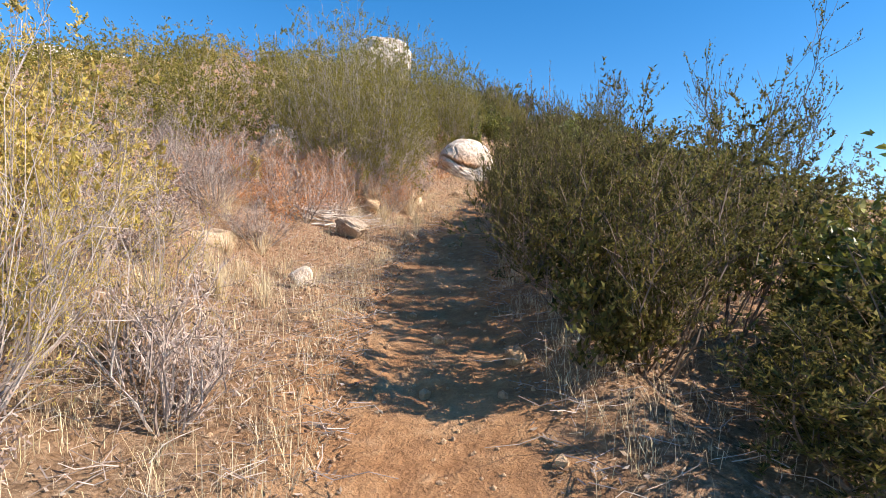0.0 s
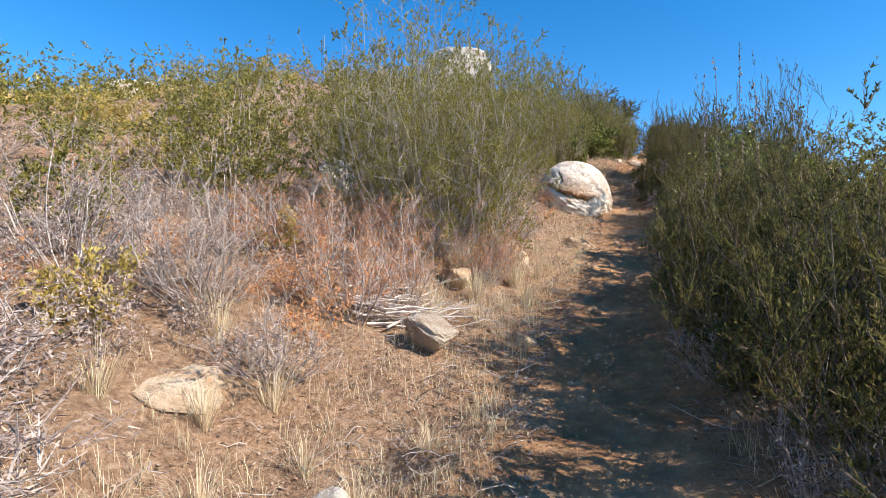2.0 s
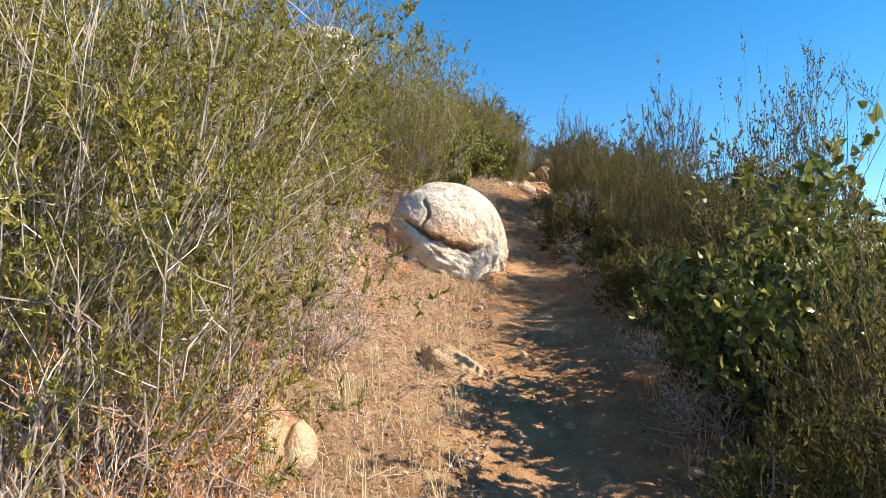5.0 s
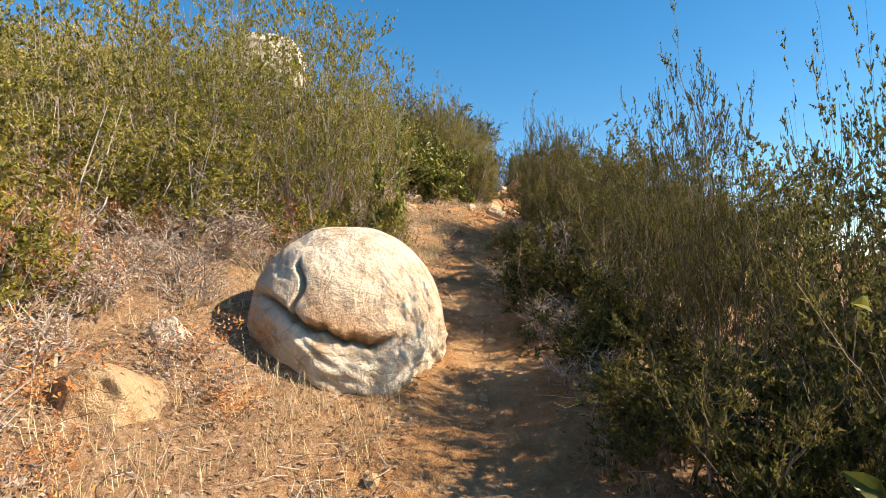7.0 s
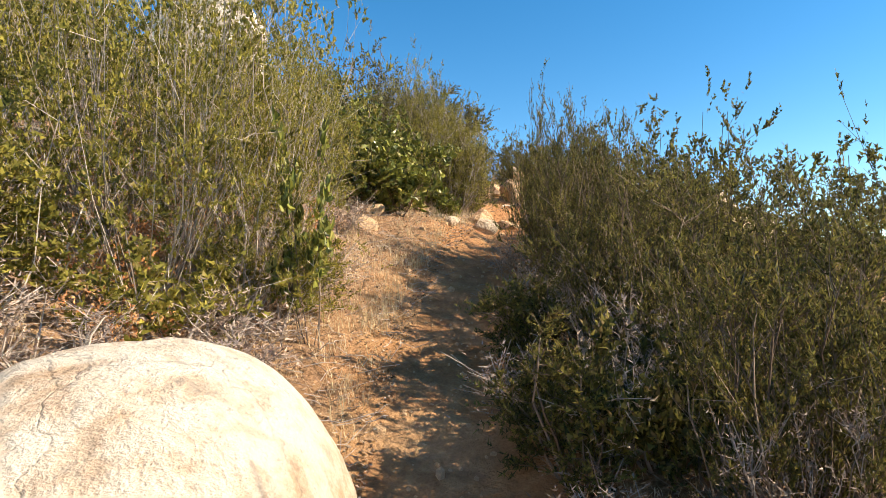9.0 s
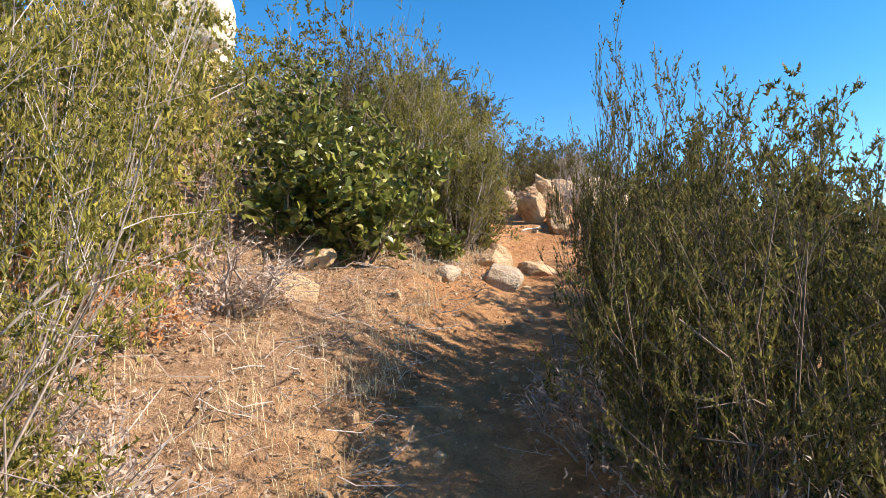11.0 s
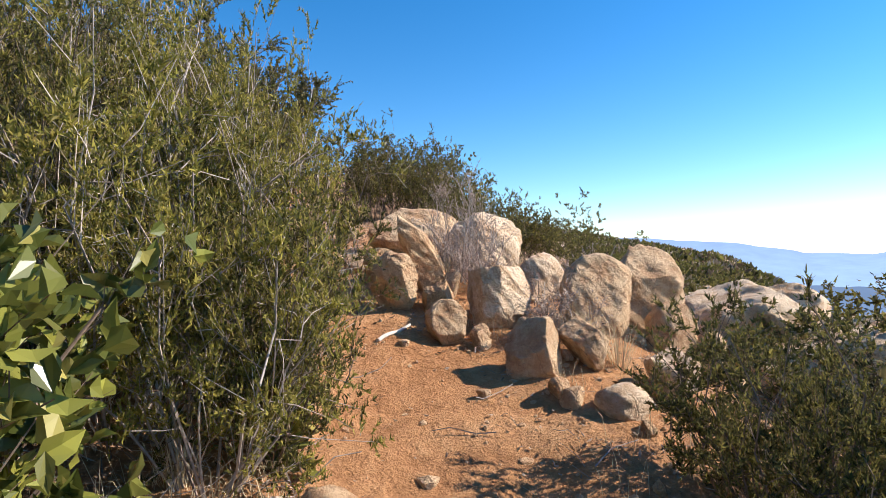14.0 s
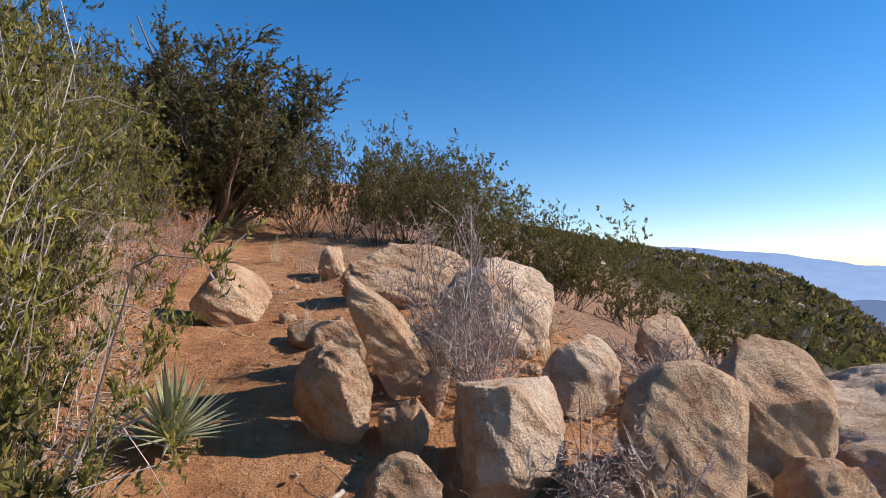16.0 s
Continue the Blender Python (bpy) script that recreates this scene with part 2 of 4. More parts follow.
def lumps(x, y, size, seed):
    """Smooth unevenness between -1 and 1."""
    a = 0.0
    for k in range(5):
        t = seed * 1.7 + k * 2.399
        f = (0.7 + 0.23 * k) * 6.283 / size
        a = a + np.sin((x * np.cos(t) + y * np.sin(t)) * f + seed * 3.1 + 1.9 * np.sin((x * np.sin(t) - y * np.cos(t)) * f * 0.6 + k))
    return a / 5.0


def soft(a, w):
    """Zero below 0, rising to a slope of one over a width w."""
    return w * np.logaddexp(0.0, a / w - 2.0)


def ground_z(x, y):
    """Height of the ground: a hill that climbs ahead and to the one side, with a worn footpath along its flank."""
    x, y = np.asarray(x, float), np.asarray(y, float)
    yy = np.clip(y, -12.0, 45.0)
    tx, tz = trail(yy)
    d = x - tx
    left, right = np.maximum(-d, 0.0), np.maximum(d, 0.0)
    far = np.clip((y - 17.0) / 8.0, 0.0, 1.0)
    # the bank on the uphill side, and the hill above it
    top = 60.0
    climb = 0.27 + 0.16 * np.clip((y - 10.0) / 8.0, 0.0, 1.0) * np.exp(-left / 14.0)
    z = tz + climb * top * (1.0 - np.exp(-soft(left - 0.35, 0.16) / top))
    z = z - 0.3 * np.exp(-((y - 5.8) / 2.0) ** 2) * np.exp(-((left - 1.5) / 1.0) ** 2) + 0.15 * np.exp(-((y - 19.3) / 0.9) ** 2) * np.exp(-((left - 0.8) / 0.5) ** 2)
    z = z - 0.13 * soft(left - 9.0, 1.0) - 0.16 * soft(left - 12.0, 1.5)
    # the shoulder and the fall on the downhill side
    fall = 0.16 + 0.2 * far
    edge = 0.9 + 0.7 * far
    z = z - fall * soft(right - edge, 0.35) - 0.0022 * np.clip(right - 6.0, 0.0, 160.0) ** 2 / (1 + right / 60.0)
    z = z + 0.10 * np.exp(-((d - 0.95) / 0.3) ** 2) * (1 - far)
    # the hill rounds off ahead and falls away behind
    over = np.maximum(y - 45.0, 0.0)
    z = z + 0.12 * over - 0.0016 * np.minimum(over, 400.0) ** 2
    z = z - 0.2 * np.maximum(-12.0 - y, 0.0)
    # unevenness
    bumps = 0.10 * lumps(x, y, 2.7, 1) + 0.045 * lumps(x, y, 0.9, 2) + 0.016 * lumps(x, y, 0.33, 3)
    worn = np.exp(-(d / 0.75) ** 2)
    # rain has cut small steps and clods into the path
    steps = 0.03 * (1.0 - 2.0 * np.abs(lumps(0.45 * x, y + 0.25 * np.sin(2.3 * x), 0.62, 9))) + 0.014 * (1.0 - 2.0 * np.abs(lumps(x, y, 0.31, 10)))
    z = z + bumps * (1.0 - 0.72 * worn) + steps * np.exp(-((d + 0.15) / 0.8) ** 2) * (1.0 - 0.6 * far) - 0.07 * np.exp(-(d / 0.45) ** 2) * (1.0 - 0.5 * far)
    z = z + 0.7 * lumps(x, y, 23.0, 4) * np.clip((np.abs(d) - 6.0) / 12.0, 0.0, 1.0)
    return np.maximum(z, -190.0 + 0.0 * z)

# the far flank of the same hill, by compass direction as seen from the bend
FLANK_AT = np.array([-60.0, 0.0, 20.0, 30.0, 35.0, 40.0, 46.0, 50.0, 54.0, 58.0, 70.0, 100.0])
FLANK_Z = np.array([40.0, 30.0, 19.0, 14.0, 12.0, 8.5, 5.5, -1.0, -9.0, -18.0, -50.0, -110.0])


def land_z(x, y):
    """The near hill, led over into its far flank and the valley."""
    near = ground_z(x, y)
    r = np.hypot(x - 2.0, y - 20.0)
    at = np.degrees(np.arctan2(x - 2.0, y - 20.0))
    crest = np.interp(at, FLANK_AT, FLANK_Z) + 1.2 * lumps(x, y, 31.0, 7) + 0.5 * lumps(x, y, 9.0, 8)
    k = np.clip((r - 28.0) / 122.0, 0.0, 1.0)
    k = k * k * (3 - 2 * k)
    side = np.clip((at + 5.0) / 25.0, 0.0, 1.0) * np.clip((150.0 - at) / 40.0, 0.0, 1.0)
    z = near + (crest - near) * k * side
    z = z - np.maximum(r - 160.0, 0.0) * 0.55
    return np.maximum(z, -190.0)


def mesh_object(name, verts, faces, mat, parent=None, smooth=False):
    """One mesh object from arrays: verts (n, 3), faces a list of arrays of equal-sided faces."""
    me = bpy.data.meshes.new(name)
    verts = np.asarray(verts, np.float32)
    faces = [np.asarray(f, np.int32) for f in faces if len(f)]
    me.vertices.add(len(verts))
    me.vertices.foreach_set("co", verts.ravel())
    loops = np.concatenate([f.ravel() for f in faces])
    sizes = np.concatenate([np.full(len(f), f.shape[1], np.int32) for f in faces])
    me.loops.add(len(loops))
    me.loops.foreach_set("vertex_index", loops)
    me.polygons.add(len(sizes))
    me.polygons.foreach_set("loop_start", np.concatenate(([0], np.cumsum(sizes)[:-1])).astype(np.int32))
    me.polygons.foreach_set("use_smooth", np.full(len(sizes), smooth))
    me.update(calc_edges=True)
    me.materials.append(mat)
    ob = new(name, me)
    ob.parent = parent
    return ob


# ---- ground ----


def spaced(a, b, step, grow, reach):
    """Even steps from a to b, then growing ones out to the horizon on both sides."""
    mid = np.arange(a, b, step)
    out = [step]
    while sum(out) < reach:
        out.append(out[-1] * grow)
    run = np.cumsum(out)
    return np.concatenate((a - run[::-1], mid, mid[-1] + run))


gx = spaced(-2.6, 6.2, 0.06, 1.13, 4200.0)
gy = spaced(1.4, 26.0, 0.06, 1.13, 4200.0)
GX, GY = np.meshgrid(gx, gy, indexing="ij")
GZ = land_z(GX, GY)
index = np.arange(GX.size).reshape(GX.shape)
quads = np.stack((index[:-1, :-1], index[1:, :-1], index[1:, 1:], index[:-1, 1:]), -1).reshape(-1, 4)
ground = tagged(mesh_object("ground", np.stack((GX, GY, GZ), -1).reshape(-1, 3), [quads], SOIL, smooth=True),
                "sandy orange-brown hillside soil with a worn footpath", "ground", kind="structure")
d = GX - trail(np.clip(GY, -12, 45))[0]
# the path widens into a bare shelf about the rocks
bare = np.exp(-np.clip((GY - 22.6) / 3.2, -9, 9) ** 2) * np.clip(1.3 - np.abs(d - 1.1) / 2.2, 0, 1)
worn = np.clip(np.clip(1.55 - np.abs(d + 0.1) / 0.62, 0, 1) + bare, 0, 1) * np.clip((60 - GY) / 10, 0, 1)
scrub = np.clip((np.hypot(GX - 2, GY - 18) - 14.0) / 14.0, 0, 1) * np.clip(1 - worn, 0, 1)
for key, values in (("worn", worn), ("scrub", scrub)):
    a = ground.data.attributes.new(key, "FLOAT", "POINT")
    a.data.foreach_set("value", values.astype(np.float32).ravel())


def far_ridge(name, label, radius, stops, seed, foot, mat):
    """A far range of hills standing round a part of the horizon."""
    at = np.radians(np.linspace(stops[0][0], stops[-1][0], 260))
    top = np.interp(np.degrees(at), [s[0] for s in stops], [s[1] for s in stops])
    crest = radius * np.tan(np.radians(top)) + 7.0 + radius * 0.0022 * (lumps(np.degrees(at), 0 * at, 7.0, seed) + 0.5 * lumps(np.degrees(at), 0 * at, 2.0, seed + 1))
    rows = []
    for k, drop in enumerate((0.0, 0.35, 0.7, 1.0)):
        r = radius * (1.0 - 0.12 * k)
        z = crest + (foot - crest) * drop + radius * 0.002 * lumps(np.degrees(at) * 9, 0 * at + k * 5, 11.0, seed + 2) * (k in (1, 2))
        rows.append(np.stack((2 + r * np.sin(at), 20 + r * np.cos(at), z), -1))
    v = np.concatenate(rows)
    n = len(at)
    i = np.arange(n - 1)
    f = np.concatenate([np.stack((k * n + i, k * n + i + 1, (k + 1) * n + i + 1, (k + 1) * n + i), -1) for k in range(3)])
    return tagged(mesh_object(name, v, [f], mat, smooth=True), label, "mountains", kind="structure")


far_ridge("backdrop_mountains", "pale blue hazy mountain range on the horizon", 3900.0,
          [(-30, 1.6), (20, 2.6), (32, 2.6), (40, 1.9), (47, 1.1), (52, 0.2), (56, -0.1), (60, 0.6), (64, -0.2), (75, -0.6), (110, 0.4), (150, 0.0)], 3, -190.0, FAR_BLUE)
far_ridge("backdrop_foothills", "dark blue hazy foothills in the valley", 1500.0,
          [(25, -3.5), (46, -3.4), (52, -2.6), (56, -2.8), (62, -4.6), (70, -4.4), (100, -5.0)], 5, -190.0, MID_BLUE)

# ---- rocks ----
ICO = {}


def sphere_points(level):
    if level not in ICO:
        bm = bmesh.new()
        bmesh.ops.create_icosphere(bm, subdivisions=level, radius=1.0)
        ICO[level] = (np.array([v.co for v in bm.verts]), np.array([[v.index for v in f.verts] for f in bm.faces]))
        bm.free()
    return ICO[level]


def lumps3(p, size, seed):
    return (lumps(p[:, 0] + 1.3 * p[:, 2], p[:, 1], size, seed) + lumps(p[:, 1] - 0.8 * p[:, 2], p[:, 2] + 0.4 * p[:, 0], size, seed + 5)) / 2


def rock_shape(level, size, seed, cuts=10, round_=0.75, rough=0.085, strata=0.0):
    """A weathered block: a ball cut by some planes, its corners worn round."""
    rng = np.random.default_rng(seed)
    p, f = sphere_points(level)
    p = p.copy()
    p = np.sign(p) * np.abs(p) ** round_
    for _ in range(cuts):
        n = rng.normal(size=3)
        n /= np.linalg.norm(n)
        c = rng.uniform(0.52, 0.84) if cuts > 6 else rng.uniform(0.62, 0.9)
        over = p @ n - c
        p = p - np.outer(np.where(over > 0, over * (0.97 if cuts > 6 else 0.9), 0), n)
    p = p + p * (rough * (lumps3(p, 1.1, seed) + 0.5 * lumps3(p, 0.45, seed + 1) + 0.22 * lumps3(p, 0.17, seed + 2)))[:, None]
    if strata:
        # thin weathered beds stand out one over another
        bed = p[:, 2] + 0.28 * p[:, 0] + 0.1 * lumps3(p, 0.9, seed + 3)
        p = p * (1.0 + strata * (np.abs(np.sin(bed * 9.0)) ** 0.6 + 0.5 * np.sin(bed * 23.0 + 2.0 * lumps3(p, 0.5, seed + 4))))[:, None]
    lo, hi = p.min(0), p.max(0)
    p = (p - (lo + hi) / 2) / (hi - lo) * np.asarray(size)
    return p, f


def rock(x, y, size, turn=(0, 0, 0), seed=1, label="", mat=None, sink=0.18, level=4, name="rock", z=None, **shape):
    """A rock that rests on the ground, a part of it sunk in. size: its width, depth and height before it is turned."""
    p, f = rock_shape(level, size, seed, **shape)
    p = p @ np.array(Euler([radians(a) for a in turn]).to_matrix()).T
    low, high = p[:, 2].min(), p[:, 2].max()
    base = float(land_z(x, y)) if z is None else z
    p[:, 2] -= low + sink * (high - low)
    ob = mesh_object(name, p, [f], mat or TAN_ROCK, smooth=True)
    ob.location = (x, y, base)
    return tagged(ob, label, "boulder" if max(size) > 0.7 else "rock")


def trail_boulder():
    """The pale domed boulder beside the path, split by a deep crack under its cap."""
    p, f = rock_shape(7, (1.4, 1.7, 1.75), 41, cuts=4, round_=0.9, rough=0.03)
    # the crack runs across the face that looks down the path and up to the crown
    front = np.clip(-p[:, 1] / 0.3, 0, 1)
    line = np.interp(p[:, 0], [-0.62, -0.45, -0.37, -0.2, 0.02, 0.2, 0.36], [0.4, 0.33, 0.22, 0.15, 0.06, 0.04, 0.08]) + 0.014 * np.sin(p[:, 0] * 31) + 0.008 * np.sin(p[:, 0] * 71)
    off = p[:, 2] - line
    reach = front * np.clip((0.3 - p[:, 0]) / 0.1, 0, 1) * np.clip((p[:, 0] + 0.64) / 0.1, 0, 1)
    push = 0.15 * np.exp(-(off / (0.02 + 0.007 * np.sin(p[:, 0] * 13))) ** 2) + 0.05 * np.exp(-np.clip(-off, 0, 9) / 0.13) * (off < 0)
    up = 0.15 * np.exp(-((p[:, 0] + 0.36 - 0.03 * np.sin(p[:, 2] * 19) - 0.12 * p[:, 2]) / 0.01) ** 2) * (off > 0) * np.clip((0.62 - p[:, 2]) / 0.1, 0, 1) * front
    flute = 0.008 * np.sin(p[:, 0] * 46 + 4 * np.sin(p[:, 2] * 7)) * np.clip((p[:, 0] - 0.2) / 0.2, 0, 1) * np.clip(0.3 - p[:, 2], 0, 0.4) / 0.4
    lower = 0.028 * lumps3(p, 0.16, 12) * (off < 0)
    r = p / np.linalg.norm(p, axis=1)[:, None]
    p = p - r * (push * reach + up - flute - lower)[:, None]
    ochre = front * (off > 0) * np.exp(-np.clip(off, 0, 9) / 0.28) * np.exp(-((p[:, 0] - 0.0) / 0.36) ** 2) * (0.9 + 0.5 * lumps3(p, 0.3, 15)) + 0.35 * np.clip((-p[:, 0] - 0.42) / 0.15, 0, 1)
    p[:, 2] -= p[:, 2].min() + 0.28
    ob = mesh_object("boulder", p, [f], CREAM_ROCK, smooth=True)
    ob.data.attributes.new("ochre", "FLOAT", "POINT").data.foreach_set("value", np.clip(ochre, 0, 1).astype(np.float32))
    ob.location = (-0.42, 13.93, 3.15)
    ob.rotation_euler = (0, 0, radians(6))
    return tagged(ob, "pale cream domed boulder with a dark crack beside the path", "boulder")


trail_boulder()
CREAM = "cream granite "
TAN = "weathered tan granite "
GREY = "dull grey-brown granite "
# low rocks along the lower path
rock(-0.36, 11.2, (0.56, 0.44, 0.36), (0, 12, 20), 3, TAN + "stone half buried in the path", sink=0.6, level=5, strata=0.02)
rock(-1.68, 7.12, (0.47, 0.34, 0.32), (8, 14, -20), 5, "layered grey-brown stone under dry brush", GREY_ROCK, level=6, cuts=7, strata=0.045, sink=0.2)
rock(-1.68, 5.15, (0.2, 0.17, 0.22), (5, 12, 40), 7, CREAM + "stone on the bank of the path", CREAM_ROCK, level=3)
rock(-2.85, 5.75, (0.5, 0.6, 0.24), (4, 8, 15), 9, TAN + "flat slab sunk among dry grass", WARM_ROCK, level=4, sink=0.62)
rock(-1.75, 8.6, (0.42, 0.3, 0.26), (6, 6, -20), 10, TAN + "stone beside the path under a shrub")
rock(-0.95, 7.5, (0.26, 0.2, 0.16), (0, 6, 30), 52, TAN + "stone sunk in the edge of the path", sink=0.5)
rock(-3.9, 10.4, (0.75, 0.6, 0.85), (0, 0, 30), 11, CREAM + "blocky rock between the shrubs", CREAM_ROCK, cuts=14)
rock(-3.1, 10.9, (0.5, 0.5, 0.6), (0, 8, 70), 12, CREAM + "blocky rock between the shrubs", CREAM_ROCK, cuts=14)
rock(-1.36, 9.9, (0.46, 0.4, 0.5), (10, 0, 30), 13, TAN + "rock half hidden in dry brush", sink=0.35)
rock(-1.14, 9.9, (0.17, 0.15, 0.26), (0, 25, 10), 14, TAN + "upright splinter of stone", WARM_ROCK, level=4, cuts=13, sink=0.35)
rock(-1.44, 13.12, (0.28, 0.2, 0.2), (0, -24, 20), 15, CREAM + "flat stone on the bare bank", CREAM_ROCK, level=4, sink=0.3)
rock(-1.45, 12.62, (0.62, 0.6, 0.4), (6, 12, 60), 16, TAN + "slab sunk in the foot of the bank", sink=0.66, level=5)
rock(0.18, 3.35, (0.13, 0.11, 0.12), (0, 0, 20), 17, TAN + "small stone in the shade", level=3)
# rocks round the broad-leaved bush
rock(-0.1, 18.45, (0.34, 0.44, 0.24), (0, 10, 35), 18, TAN + "low rock on the bank", cuts=9, sink=0.5, level=5)
rock(0.0, 18.75, (0.26, 0.2, 0.2), (0, 16, 10), 53, TAN + "blocky stone on the bank", cuts=12, sink=0.45, level=4)
rock(1.4, 19.36, (0.36, 0.26, 0.24), (4, 14, -20), 19, GREY + "flat-topped stone on the edge of the path", GREY_ROCK, cuts=10, level=5, sink=0.3)
rock(0.92, 19.05, (0.28, 0.22, 0.18), (0, 0, 50), 20, GREY + "stone under the bush", GREY_ROCK, sink=0.45)
rock(1.42, 19.98, (0.38, 0.3, 0.32), (0, 10, 10), 21, TAN + "pale block beside the path", cuts=12, sink=0.4, level=5)
rock(1.85, 20.05, (0.52, 0.4, 0.26), (0, 8, 70), 22, TAN + "broad stone sunk in the path", sink=0.62, level=5)
# the heap of boulders at the bend
WORN = dict(round_=0.78, rough=0.1)
rock(2.78, 21.0, (0.3, 0.32, 0.56), (4, 6, 30), 23, TAN + "upright boulder of the heap", level=6, cuts=8, sink=0.46, **WORN)
rock(3.12, 20.98, (0.29, 0.3, 0.34), (0, 10, 15), 24, TAN + "boulder at the foot of the heap", level=5, cuts=8, **WORN)
rock(3.42, 20.62, (0.34, 0.32, 0.36), (0, 16, 40), 54, CREAM + "boulder at the front of the heap", WARM_ROCK, level=5, cuts=9, **WORN)
rock(3.02, 20.5, (0.3, 0.24, 0.18), (6, 0, 10), 25, CREAM + "low stone in front of the heap", WARM_ROCK, level=4, sink=0.35)
rock(2.44, 21.56, (0.27, 0.26, 0.33), (0, 8, 15), 26, TAN + "low boulder of the heap", level=5, cuts=9, **WORN)
rock(2.66, 21.5, (0.12, 0.11, 0.14), (0, 0, 30), 27, TAN + "small round stone", level=3)
rock(2.9, 21.72, (0.45, 0.4, 0.5), (6, 14, 10), 28, CREAM + "leaning pale boulder of the heap", WARM_ROCK, level=6, cuts=9, sink=0.14, **WORN)
rock(2.54, 21.98, (0.27, 0.24, 0.27), (0, 8, 80), 29, TAN + "block wedged in the heap", level=5, cuts=10, **WORN)
rock(2.24, 22.12, (0.3, 0.32, 0.5), (6, 4, 20), 30, TAN + "upright boulder at the edge of the heap", level=6, cuts=9, **WORN)
rock(2.52, 22.36, (0.27, 0.34, 0.72), (-8, -28, 8), 31, TAN + "tilted slab of the heap", level=6, cuts=7, sink=0.06, round_=0.8, rough=0.08)
rock(2.72, 22.2, (0.12, 0.11, 0.26), (0, 14, 0), 32, TAN + "splinter standing in the heap", level=3)
rock(2.3, 22.75, (0.34, 0.3, 0.3), (0, 8, 60), 50, TAN + "low boulder beside the path", cuts=9, level=5)
rock(2.2, 23.2, (0.3, 0.26, 0.18), (0, 4, 20), 55, TAN + "flat stone beside the path", cuts=9, level=4)
rock(1.66, 23.9, (0.58, 0.5, 0.5), (0, 10, 25), 33, TAN + "rounded boulder beside the path", level=6, cuts=6, **WORN)
rock(2.5, 25.65, (0.3, 0.28, 0.42), (0, 10, 30), 34, TAN + "small boulder beyond the heap", level=5, **WORN)
rock(3.0, 24.2, (1.15, 0.7, 0.58), (0, 4, 10), 35, TAN + "long low boulder behind the heap", level=6, cuts=5, **WORN)
rock(3.36, 23.05, (0.74, 0.62, 0.7), (0, 18, 20), 36, CREAM + "great rounded boulder of the heap", WARM_ROCK, level=6, cuts=6, **WORN)
rock(3.5, 22.28, (0.46, 0.36, 0.46), (4, 8, 15), 37, CREAM + "squarish boulder of the heap", WARM_ROCK, level=5, cuts=10, **WORN)
rock(3.56, 21.52, (0.58, 0.46, 0.7), (-6, 14, 20), 38, TAN + "dark domed boulder of the heap", level=6, cuts=6, sink=0.28, round_=0.85, rough=0.07)
rock(4.05, 21.66, (0.64, 0.5, 0.78), (0, 10, 10), 39, TAN + "tall split boulder of the heap", level=6, cuts=7, sink=0.2, **WORN)
rock(4.02, 21.3, (0.42, 0.36, 0.48), (0, 6, 60), 40, TAN + "boulder leaning on the heap", level=5, cuts=7, **WORN)
rock(4.05, 21.0, (0.18, 0.2, 0.34), (0, 10, 20), 56, TAN + "upright stone wedged beside the heap", level=4, cuts=8)
rock(4.75, 23.2, (0.5, 0.36, 0.46), (0, 14, 25), 42, TAN + "boulder beyond the bare ground", cuts=9, level=5, strata=0.02)
rock(3.16, 21.4, (0.15, 0.14, 0.2), (0, 8, 60), 43, CREAM + "stone propped in the heap", WARM_ROCK, level=3)
rock(5.3, 21.9, (2.3, 1.7, 1.1), (4, 12, 10), 44, CREAM + "broad bare slab on the slope", WARM_ROCK, sink=0.55, level=6, cuts=6, **WORN)
rock(5.05, 20.85, (1.7, 1.5, 1.1), (0, 10, 70), 45, CREAM + "broad boulder on the slope", WARM_ROCK, sink=0.48, level=6, cuts=6, **WORN)
rock(7.2, 23.4, (2.0, 1.4, 0.9), (0, 6, 40), 57, CREAM + "bare slab farther down the slope", WARM_ROCK, sink=0.3, level=5, cuts=8)
LOOSE = np.random.default_rng(77)
for k in range(46):
    x, y, w = LOOSE.uniform(2.0, 4.6), LOOSE.uniform(20.3, 23.8), LOOSE.uniform(0.05, 0.19) ** 1.1
    if abs(x - float(trail(y)[0])) < 0.45:
        continue
    rock(x, y, (w, w * 0.8, w * 0.75), (0, 9 * k, 40 * k), 80 + k, TAN + "stone at the foot of the heap", level=3, cuts=12, sink=0.3)
# the great boulders of the crest
rock(-5.2, 28.0, (3.3, 2.6, 2.0), (0, 3, 8), 46, CREAM + "house-high boulder on the crest", CREAM_ROCK, level=5, cuts=6, z=10.8, sink=0.05, round_=0.6)
rock(-4.7, 28.4, (2.6, 2.4, 2.9), (0, 0, 40), 47, CREAM + "ledge under the crest boulder", CREAM_ROCK, sink=0.2)
rock(-20.9, 27.2, (3.6, 2.8, 3.6), (0, 0, 20), 48, CREAM + "distant boulder on the crest", CREAM_ROCK, level=4, sink=0.36)
rock(-18.7, 26.9, (2.6, 2.2, 3.0), (0, 0, 50), 49, CREAM + "distant boulder on the crest", CREAM_ROCK, level=4, sink=0.36)

for k in range(10):
    a, far = radians(38 + 1.0 * k), 95 + 9 * ((k * 5) % 7)
    rock(2 + far * math.sin(a), 20 + far * math.cos(a), (2.2 + (k * 7) % 5 * 0.6, 1.9, 1.3), (0, 8, 30 * k), 120 + k, "pale granite outcrop on the distant hillside", TAN_ROCK, level=3, sink=0.25, name="outcrop", cuts=12)
# ---- shrubs ----


def unit(v):
    return v / np.maximum(np.linalg.norm(v, axis=-1, keepdims=True), 1e-9)


